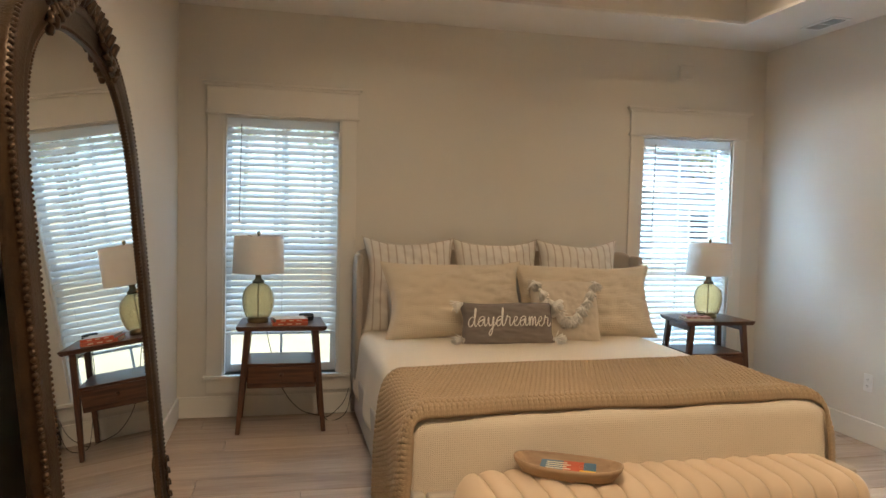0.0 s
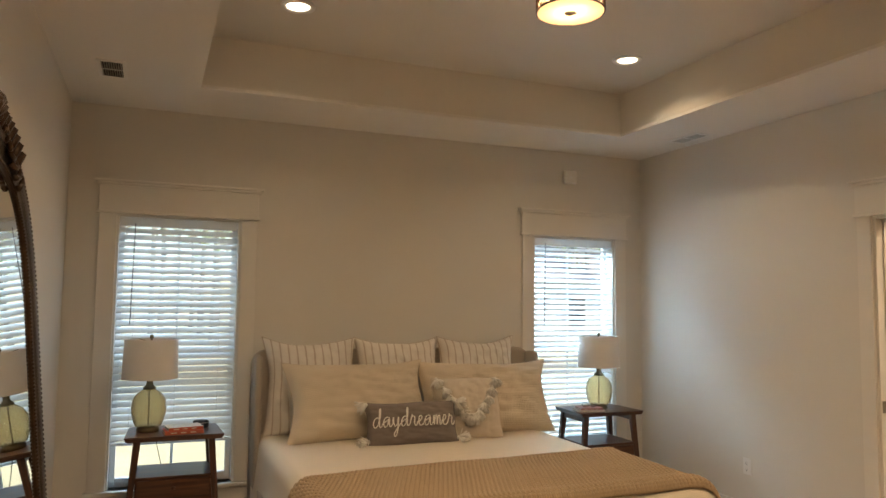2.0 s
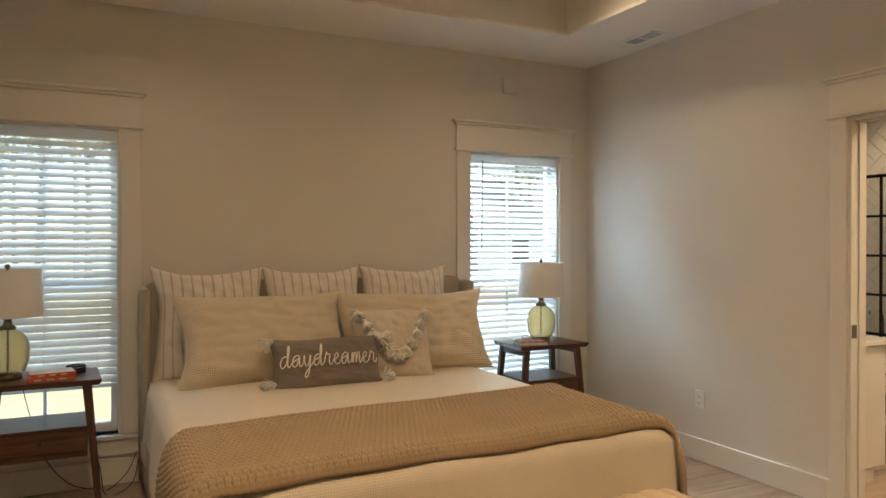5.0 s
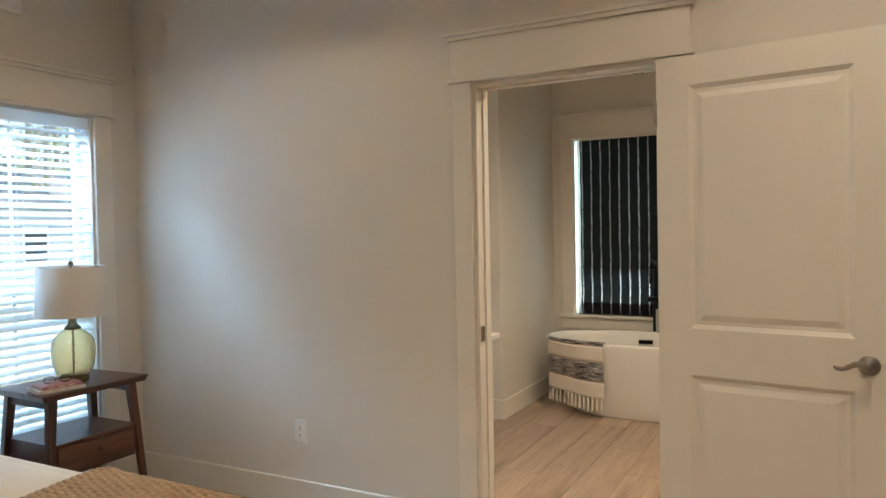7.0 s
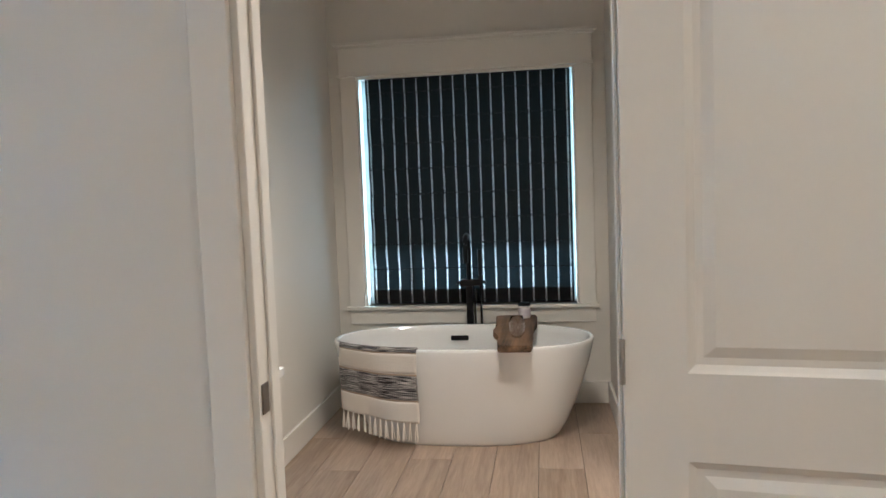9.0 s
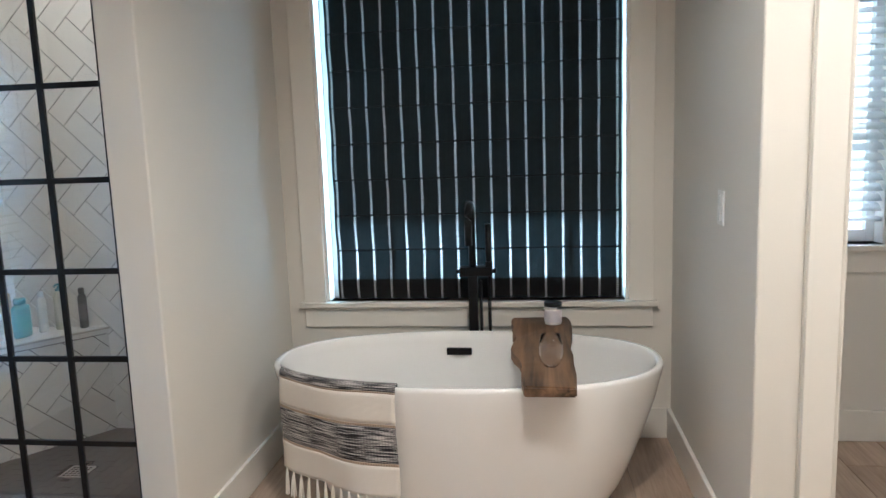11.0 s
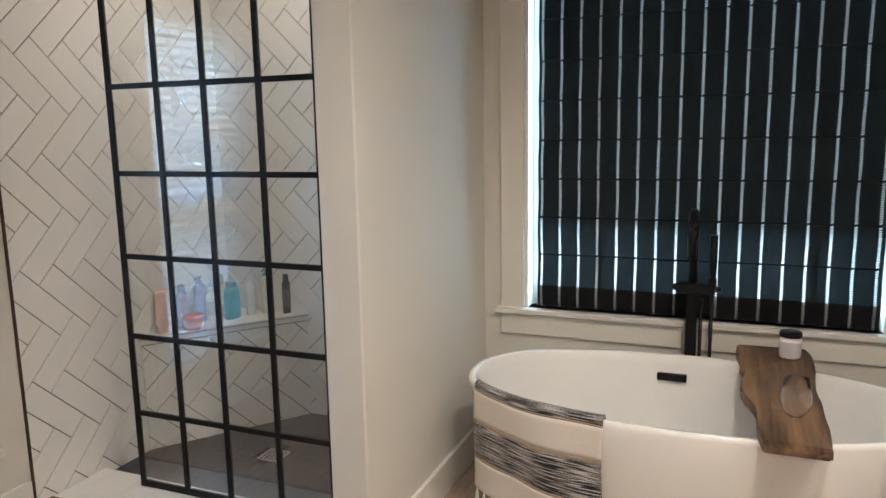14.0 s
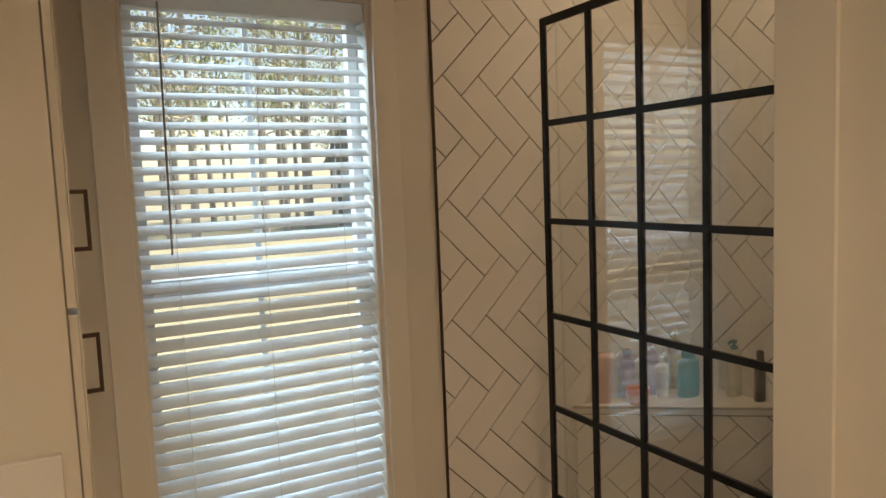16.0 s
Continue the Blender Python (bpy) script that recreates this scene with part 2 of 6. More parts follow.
NICKEL = mat("satin_nickel", (0.55, 0.52, 0.48), 0.28, 1.0, var=0.06, bump=0.02)
AGED_NICKEL = mat("aged_nickel", (0.30, 0.265, 0.235), 0.3, 1.0, var=0.1, bump=0.02)
GROUT = mat("grout", (0.12, 0.11, 0.10), 0.9, var=0.2)
TILE = mat("white_tile", (0.82, 0.80, 0.77), 0.12, var=0.03, scale=9, bump=0.02, piece=0.3)
SLATE = mat("dark_floor_tile", (0.045, 0.045, 0.048), 0.45, var=0.3, scale=14, bump=0.1, piece=0.4)
ACRYLIC = mat("white_acrylic", (0.86, 0.85, 0.83), 0.08, var=0.01, bump=0.0, Coat_Weight=0.5)
PLASTIC = mat("white_plastic", (0.80, 0.79, 0.76), 0.35, var=0.02, bump=0.01)
GILT = mat("antique_gilt", (0.052, 0.027, 0.011), 0.40, 0.5, var=0.45, scale=18, fine=150, bump=0.4)
SILVER = mat("mirror_silver", (0.90, 0.91, 0.90), 0.01, 1.0, var=0.0, bump=0.0)
DARK = mat("dark_board", (0.015, 0.013, 0.012), 0.8, var=0.2)
QUARTZ = mat("quartz_top", (0.80, 0.79, 0.77), 0.15, var=0.05, scale=5)
CABINET = mat("cabinet_paint", (0.74, 0.71, 0.65), 0.4, var=0.02, bump=0.02)
SHADE = mat("lamp_linen", (0.72, 0.70, 0.68), 0.9, var=0.04, fine=300, bump=0.2)
AMBER = clear("ribbed_glass", (1.0, 0.88, 0.60), 0.04, 1.4)
AMBER.node_tree.nodes["Principled BSDF"].inputs["Transmission Weight"].default_value = 0.84
LINEN = weave("sand_waffle_cotton", (0.74, 0.63, 0.48), (0.58, 0.49, 0.37), 0.012, bump=1.0)
SHEET = weave("cream_coverlet", (0.77, 0.67, 0.53), (0.64, 0.55, 0.42), 0.009, bump=0.7)
STRIPED = weave("striped_linen", (0.77, 0.72, 0.66), (0.70, 0.65, 0.58), 0.003, kind="plain", bump=0.15, stripe=((0.47, 0.38, 0.30), 0.056, 0.011))
GREYLIN = weave("taupe_linen", (0.245, 0.205, 0.18), (0.19, 0.16, 0.14), 0.003, kind="plain", bump=0.25)
OATMEAL = weave("oatmeal_linen", (0.66, 0.57, 0.46), (0.58, 0.50, 0.40), 0.003, kind="plain", bump=0.2)
KNIT = weave("camel_knit", (0.45, 0.33, 0.21), (0.31, 0.22, 0.135), 0.006, kind="plain", bump=0.5)
COTTON = weave("white_cotton", (0.78, 0.75, 0.70), (0.72, 0.69, 0.64), 0.003, kind="plain", bump=0.15)
VELVET = weave("cream_velvet", (0.66, 0.51, 0.36), (0.60, 0.46, 0.32), 0.002, kind="plain", bump=0.08, rough=0.7)
UPHOL = weave("greige_upholstery", (0.48, 0.42, 0.35), (0.41, 0.355, 0.295), 0.003, kind="plain", bump=0.2)
TASSEL = weave("ivory_yarn", (0.88, 0.85, 0.79), (0.78, 0.74, 0.67), 0.006, kind="rows", bump=0.6)


# builders
def bm_box(bm, x0, x1, y0, y1, z0, z1, bevel=0.0, seg=1):
    vs = [bm.verts.new((x, y, z)) for z in (z0, z1) for y in (y0, y1) for x in (x0, x1)]
    fs = [bm.faces.new([vs[i] for i in f]) for f in ((0, 2, 3, 1), (4, 5, 7, 6), (0, 1, 5, 4), (2, 6, 7, 3), (0, 4, 6, 2), (1, 3, 7, 5))]
    if bevel:
        es = list({e for f in fs for e in f.edges})
        bmesh.ops.bevel(bm, geom=es, offset=bevel, segments=seg, affect="EDGES", profile=0.5)
    return bm


def box(*a, **k):
    return bm_box(bmesh.new(), *a, **k)


def bm_lathe(bm, profile, seg=32, at=(0, 0, 0), flute=None):
    """Turn a profile of (radius, height) round the upright axis at 'at'."""
    rings = []
    for k, (r, z) in enumerate(profile):
        if r <= 1e-4:
            rings.append([bm.verts.new((at[0], at[1], at[2] + z))] * seg)
            continue
        ring = []
        for i in range(seg):
            a = 2 * math.pi * i / seg
            q = r * (flute(a, z) if flute else 1)
            ring.append(bm.verts.new((at[0] + q * math.cos(a), at[1] + q * math.sin(a), at[2] + z)))
        rings.append(ring)
    for a, b in zip(rings, rings[1:]):
        for i in range(seg):
            face = list(dict.fromkeys((a[i], a[(i + 1) % seg], b[(i + 1) % seg], b[i])))
            if len(face) > 2:
                bm.faces.new(face)
    return bm


def lathe(*a, **k):
    return bm_lathe(bmesh.new(), *a, **k)


def bm_tube(bm, pts, r, seg=8, taper=None):
    """A round bar through the points; taper gives each point's own radius."""
    pts = [Vector(p) for p in pts]
    rings = []
    for i, p in enumerate(pts):
        d = (pts[min(i + 1, len(pts) - 1)] - pts[max(i - 1, 0)]).normalized()
        u = d.cross(Vector((0, 0, 1)) if abs(d.z) < 0.9 else Vector((1, 0, 0))).normalized()
        v = d.cross(u)
        q = taper[i] if taper else r
        rings.append([bm.verts.new(p + q * (u * math.cos(2 * math.pi * k / seg) + v * math.sin(2 * math.pi * k / seg))) for k in range(seg)])
    for a, b in zip(rings, rings[1:]):
        for i in range(seg):
            bm.faces.new((a[i], a[(i + 1) % seg], b[(i + 1) % seg], b[i]))
    bm.faces.new(list(reversed(rings[0])))
    bm.faces.new(rings[-1])
    return bm


def tube(*a, **k):
    return bm_tube(bmesh.new(), *a, **k)


def bm_prism(bm, outline, z0, z1):
    """Stand an outline of (x, y) up from z0 to z1."""
    lo = [bm.verts.new((x, y, z0)) for x, y in outline]
    hi = [bm.verts.new((x, y, z1)) for x, y in outline]
    n = len(lo)
    bm.faces.new(list(reversed(lo)))
    bm.faces.new(hi)
    for i in range(n):
        bm.faces.new((lo[i], lo[(i + 1) % n], hi[(i + 1) % n], hi[i]))
    return bm


def to_mesh(name, bm, material, smooth=False):
    bmesh.ops.recalc_face_normals(bm, faces=bm.faces)
    me = bpy.data.meshes.new(name)
    bm.to_mesh(me)
    bm.free()
    me.materials.append(material)
    if smooth:
        me.shade_smooth()
    return me


def part(name, bm, material, parent=None, label="", smooth=False, m=None):
    ob = new(name, to_mesh(name, bm, material, smooth))
    if parent:
        ob.parent = parent
    if m is not None:
        ob.matrix_basis = m
    if label:
        tagged(ob, label)
    return ob


def thing(name, label, category, place=(0, 0, 0), turn=0.0, group="", kind=""):
    ob = new(name)
    ob.empty_display_size = 0.1
    ob.matrix_basis = pose(*place, 0, 0, turn)
    return tagged(ob, label, category, group, kind)


def cloth(name, f, nu, nv, material, parent=None, size=(1, 1), label="", closed=False, thick=0.0):
    """A surface f(u, v) for u, v from 0 to 1, with its UV in metres; thick gives it a second side."""
    u, v = np.meshgrid(np.linspace(0, 1, nu), np.linspace(0, 1, nv))
    co = np.array([f(a, b) for a, b in zip(u.ravel(), v.ravel())], float)
    idx = np.arange(nu * nv).reshape(nv, nu)
    quads = np.stack([idx[:-1, :-1], idx[:-1, 1:], idx[1:, 1:], idx[1:, :-1]], -1).reshape(-1, 4)
    uv = np.stack([u.ravel() * size[0], v.ravel() * size[1]], 1)
    me = bpy.data.meshes.new(name)
    me.from_pydata(co.tolist(), [], quads.tolist())
    layer = me.uv_layers.new(name="UVMap")
    loops = np.zeros(len(me.loops), dtype=np.int32)
    me.loops.foreach_get("vertex_index", loops)
    layer.data.foreach_set("uv", uv[loops].ravel())
    me.materials.append(material)
    me.shade_smooth()
    ob = new(name, me)
    if thick:
        s = ob.modifiers.new("thickness", "SOLIDIFY")
        s.thickness, s.offset = thick, -1
    if parent:
        ob.parent = parent
    if label:
        tagged(ob, label)
    return ob

# the setting
WX, EX, NY, SY, CZ = 0.11, 4.55, 5.967, -1.3, 2.788
EX2, BX, BSY = 4.67, 7.71, 0.9


def structure(name, label, bm=None, material=None):
    if bm is None:
        return thing(name, label, "wall" if "wall" in name else name.split("_")[0], kind="structure")
    return tagged(part(name, bm, material), label, name.split("_")[0], kind="structure")


def wall_boxes(along, lo, hi, a, b, z0, z1, holes):
    """A wall along x or y from lo to hi, between a and b in depth, with holes (from, to, sill, head)."""
    bm = bmesh.new()

    def piece(p, q, r, s):
        if q - p > 1e-4 and s - r > 1e-4:
            bm_box(bm, p, q, a, b, r, s) if along == "x" else bm_box(bm, a, b, p, q, r, s)
    at = lo
    for p, q, r, s in sorted(holes):
        piece(at, p, z0, z1)
        piece(p, q, z0, r)
        piece(p, q, s, z1)
        at = q
    piece(at, hi, z0, z1)
    return bm


W1, W2, BW = (0.405, 1.19, 0.30, 2.075), (3.49, 4.272, 0.30, 2.075), (5.497, 6.262, 0.33, 2.06)
TW, CW = (2.94, 4.345, 0.665, 2.175), (1.86, 2.46, 0.90, 2.075)
TOP = CZ + 0.5
structure("wall_north", "warm white painted wall with three blinded windows", wall_boxes("x", WX - 0.15, BX + 0.15, NY, NY + 0.15, -0.1, TOP, [W1, W2, BW]), PAINT)
structure("wall_west", "warm white painted plain bedroom wall", wall_boxes("y", SY - 0.15, NY, WX - 0.15, WX, -0.1, TOP, []), PAINT)
structure("wall_south", "warm white painted plain bedroom wall", wall_boxes("x", WX, EX, SY - 0.15, SY, -0.1, TOP, []), PAINT)
structure("wall_bath_entry", "warm white painted wall with the bathroom doorway", wall_boxes("y", SY - 0.15, NY, EX, EX2, -0.1, TOP, [(2.975, 3.80, 0, 2.06)]), PAINT)
structure("wall_east", "warm white painted bathroom wall with two windows", wall_boxes("y", BSY, NY, BX, BX + 0.15, -0.1, TOP, [TW, CW]), PAINT)
structure("wall_bath_south", "warm white painted plain bathroom wall", wall_boxes("x", EX2, BX + 0.15, BSY - 0.15, BSY, -0.1, TOP, []), PAINT)
structure("wall_shower_partition", "warm white partition between shower and tub", box(6.53, BX, 4.53, 4.66, 0, CZ, bevel=0.004), PAINT)
structure("wall_tub_partition", "warm white partition beside the tub with a light switch", box(6.50, BX, 2.625, 2.75, 0, CZ, bevel=0.004), PAINT)
structure("wall_closet_front", "warm white wall with a cased opening to the toilet room", wall_boxes("y", BSY, 2.625, 6.50, 6.62, 0, CZ, [(1.75, 2.535, 0, 2.06)]), PAINT)
structure("ground", "lawn in bright sun running out to the woods", box(-90, 90, -90, 130, -0.62, -0.5), mat("lawn", (0.38, 0.37, 0.26), 0.95, var=0.45, scale=0.35, fine=30, bump=0.8))
bm = box(WX - 0.15, EX2, SY - 0.15, NY + 0.15, -0.55, -0.02)
bm_box(bm, EX2, BX + 0.15, BSY - 0.15, NY + 0.15, -0.55, -0.02)
structure("foundation", "concrete slab under the house", bm, mat("concrete", (0.36, 0.35, 0.33), 0.9))

# ceiling with its raised tray
TX0, TX1, TY0, TY1, TZ = 0.86, 3.875, 1.95, 5.31, 3.115
bm = bmesh.new()
bm_box(bm, WX, TX0, SY, NY, CZ, CZ + 0.02)
bm_box(bm, TX1, EX, SY, NY, CZ, CZ + 0.02)
bm_box(bm, TX0, TX1, SY, TY0, CZ, CZ + 0.02)
bm_box(bm, TX0, TX1, TY1, NY, CZ, CZ + 0.02)
structure("ceiling", "white bedroom ceiling round the raised tray", bm, CEIL)
bm = bmesh.new()
bm_box(bm, TX0 - 0.05, TX0, TY0 - 0.05, TY1 + 0.05, CZ + 0.021, TZ)
bm_box(bm, TX1, TX1 + 0.05, TY0 - 0.05, TY1 + 0.05, CZ + 0.021, TZ)
bm_box(bm, TX0, TX1, TY0 - 0.05, TY0, CZ + 0.021, TZ)
bm_box(bm, TX0, TX1, TY1, TY1 + 0.05, CZ + 0.021, TZ)
bm_box(bm, TX0 - 0.05, TX1 + 0.05, TY0 - 0.05, TY1 + 0.05, TZ, TZ + 0.02)
structure("ceiling_tray", "raised warm white tray in the bedroom ceiling", bm, PAINT)
structure("ceiling_bath", "plain white bathroom ceiling", box(EX2, BX, BSY, NY, CZ, CZ + 0.02), CEIL)
# unseen roof added to keep sun out; north eave short to light the lawn
bm = box(WX - 0.4, EX2, SY - 0.4, NY + 0.2, TOP, TOP + 0.1)
bm_box(bm, EX2, BX + 0.4, BSY - 0.4, NY + 0.2, TOP, TOP + 0.1)
structure("roof", "plain roof deck over the house", bm, mat("roofing", (0.08, 0.08, 0.08), 0.9))


# baseboards
def baseboard(name, boxes):
    bm = bmesh.new()
    for b in boxes:
        bm_box(bm, *b, bevel=0.003)
    structure(name, "painted white flat baseboard", bm, TRIM)


H = 0.155
baseboard("baseboard_north", [(WX, EX - 0.016, NY - 0.016, NY, 0.011, H)])
baseboard("baseboard_west", [(WX, WX + 0.016, SY, NY - 0.018, 0.011, H)])
baseboard("baseboard_east", [(EX - 0.016, EX, 3.895, NY, 0.011, H), (EX - 0.016, EX, SY, 2.88, 0.011, H)])
baseboard("baseboard_tub", [(BX - 0.016, BX, 2.768, 4.512, 0.011, H), (6.53, BX, 4.514, 4.53, 0.011, H), (6.514, 6.53, 4.514, 4.66, 0.011, H),
                            (6.50, BX, 2.75, 2.766, 0.011, H), (6.484, 6.50, 2.63, 2.766, 0.011, H)])
baseboard("baseboard_closet", [(BX - 0.016, BX, BSY, 2.607, 0.011, H), (6.62, BX, 2.609, 2.625, 0.011, H)])
baseboard("baseboard_bath_north", [(5.33, 6.47, NY - 0.016, NY, 0.011, H)])


# window and door casings with a flat head board and a stepped cap
def frame_box(axis, face, sign):
    """Boxes laid on a wall: a..b along it, z0..z1, from the wall's face outwards by depth d0..d1."""
    def put(bm, a, b, z0, z1, d0, d1, bevel=0.002):
        lo, hi = sorted((face - sign * d0, face - sign * d1))
        if axis == "x":
            bm_box(bm, a, b, lo, hi, z0, z1, bevel=bevel)
        else:
            bm_box(bm, lo, hi, a, b, z0, z1, bevel=bevel)
    return put


def casing(root, put, hole, sill=True, over=0.105, head=(0.018, 0.185), wide=0.106, right=True, left=True, depth=0.02):
    a, b, z0, z1 = hole
    parts = []

    def add(name, *args):
        bm = bmesh.new()
        for q in args:
            put(bm, *q)
        parts.append(part(name, bm, TRIM, root))
    foot = z0 if sill else 0.011
    if left:
        add("side_casing", (a - wide, a, foot, z1, 0, depth))
    if right:
        add("side_casing", (b, b + wide, foot, z1, 0, depth))
    h0, h1 = z1, z1 + head[1]
    e0, e1 = a - wide - 0.006, b + wide + 0.006
    add("head_bead", (e0 - 0.012, e1 + 0.012, h0, h0 + head[0], 0, 0.034))
    add("head_board", (e0, e1, h0 + head[0], h1, 0, 0.024))
    add("head_cap", (e0 - 0.012, e1 + 0.012, h1, h1 + 0.018, 0, 0.036), (e0 - 0.03, e1 + 0.03, h1 + 0.018, h1 + 0.034, 0, 0.05))
    if sill:
        add("sill", (a - wide - 0.02, b + wide + 0.02, z0 - 0.022, z0, -0.09, 0.045))
        add("apron", (a - wide, b + wide, z0 - 0.12, z0 - 0.022, 0, 0.018))
    return parts


def window(name, label, axis, face, sign, hole, double=True, stile=0.05, **k):
    """A double-hung sash window set in its wall, cased inside."""
    root = structure(name, label)
    root["category"] = "window"
    put = frame_box(axis, face, sign)
    casing(root, put, hole, **k)
    a, b, z0, z1 = hole
    bm = bmesh.new()
    for q in ((a, a + 0.014), (b - 0.014, b)):
        put(bm, q[0], q[1], z0, z1, 0.0, -0.15, 0)
    put(bm, a + 0.014, b - 0.014, z1 - 0.014, z1, 0.0, -0.15, 0)
    part("jamb_liner", bm, TRIM, root)
    bm = bmesh.new()
    zm = z0 + (z1 - z0) * 0.48
    p, q = a + stile, b - stile
    rails = [(a + 0.014, p, z0, z1), (q, b - 0.014, z0, z1), (p, q, z0, z0 + 0.055), (p, q, z1 - 0.06, z1 - 0.014)]
    if double:
        rails.append((a + 0.05, b - 0.05, zm - 0.028, zm + 0.028))
    for r in rails:
        put(bm, *r, -0.085, -0.125)
    part("window_frame", bm, VINYL, root)
    mid = (a + b) / 2
    bm = bmesh.new()
    put(bm, mid - 0.009, mid + 0.009, z0 + 0.055, z1 - 0.06, -0.112, -0.118)
    if double:
        part("muntin", bm, VINYL, root)
    else:
        bm.free()
    for r in ([(z0 + 0.055, zm - 0.028), (zm + 0.028, z1 - 0.06)] if double else [(z0 + 0.055, z1 - 0.06)]):
        bm = bmesh.new()
        put(bm, a + 0.05, b - 0.05, r[0], r[1], -0.101, -0.105, 0)
        p = part("pane", bm, PANE, root)
        p.visible_shadow = False
    return root


window("window_1", "double-hung window beside the bed in flat white casing", "x", NY, 1, W1)
window("window_2", "double-hung window by the corner in flat white casing", "x", NY, 1, W2)
window("window_3", "bathroom double-hung window beside the shower in white casing", "x", NY, 1, BW, wide=0.085)
# stiles widened to block a sliver of sun past the shade
window("window_4", "wide bathroom window behind the tub in white casing", "y", BX, 1, TW, double=False, stile=0.095)
window("window_5", "small toilet-room window in white casing", "y", BX, 1, CW)

# doorway to the bathroom
DOOR = (2.975, 3.80, 0.0, 2.06)
root = structure("doorway", "cased bathroom doorway with a flat white head board")
root["category"] = "doorway"
casing(root, frame_box("y", EX, 1), DOOR, sill=False, wide=0.09)
casing(root, frame_box("y", EX2, -1), (2.962, 3.813, 0.0, 2.073), sill=False, wide=0.09)
bm = bmesh.new()
bm_box(bm, EX - 0.002, EX2 + 0.002, 2.975, 2.993, 0.011, 2.06, bevel=0.002)
bm_box(bm, EX - 0.002, EX2 + 0.002, 3.782, 3.80, 0.011, 2.06, bevel=0.002)
bm_box(bm, EX - 0.002, EX2 + 0.002, 2.993, 3.782, 2.042, 2.06, bevel=0.002)
part("jamb", bm, TRIM, root)
bm = bmesh.new()
bm_box(bm, 4.605, 4.64, 3.774, 3.782, 0.011, 2.042, bevel=0.002)
bm_box(bm, 4.605, 4.64, 2.993, 3.001, 0.011, 2.042, bevel=0.002)
bm_box(bm, 4.605, 4.64, 3.001, 3.774, 2.034, 2.042, bevel=0.002)
part("door_stop", bm, TRIM, root)
part("strike_plate", box(4.556, 4.592, 3.778, 3.7815, 0.917, 0.985, bevel=0.001), AGED_NICKEL, root, "aged nickel strike plate")
root = structure("closet_opening", "cased opening to the toilet room")
root["category"] = "doorway"
casing(root, frame_box("y", 6.50, 1), (1.75, 2.535, 0, 2.06), sill=False, wide=0.088)
bm = bmesh.new()
bm_box(bm, 6.498, 6.622, 2.517, 2.535, 0.011, 2.06, bevel=0.002)
bm_box(bm, 6.498, 6.622, 1.75, 1.768, 0.011, 2.06, bevel=0.002)
bm_box(bm, 6.498, 6.622, 1.768, 2.517, 2.042, 2.06, bevel=0.002)
part("jamb", bm, TRIM, root)


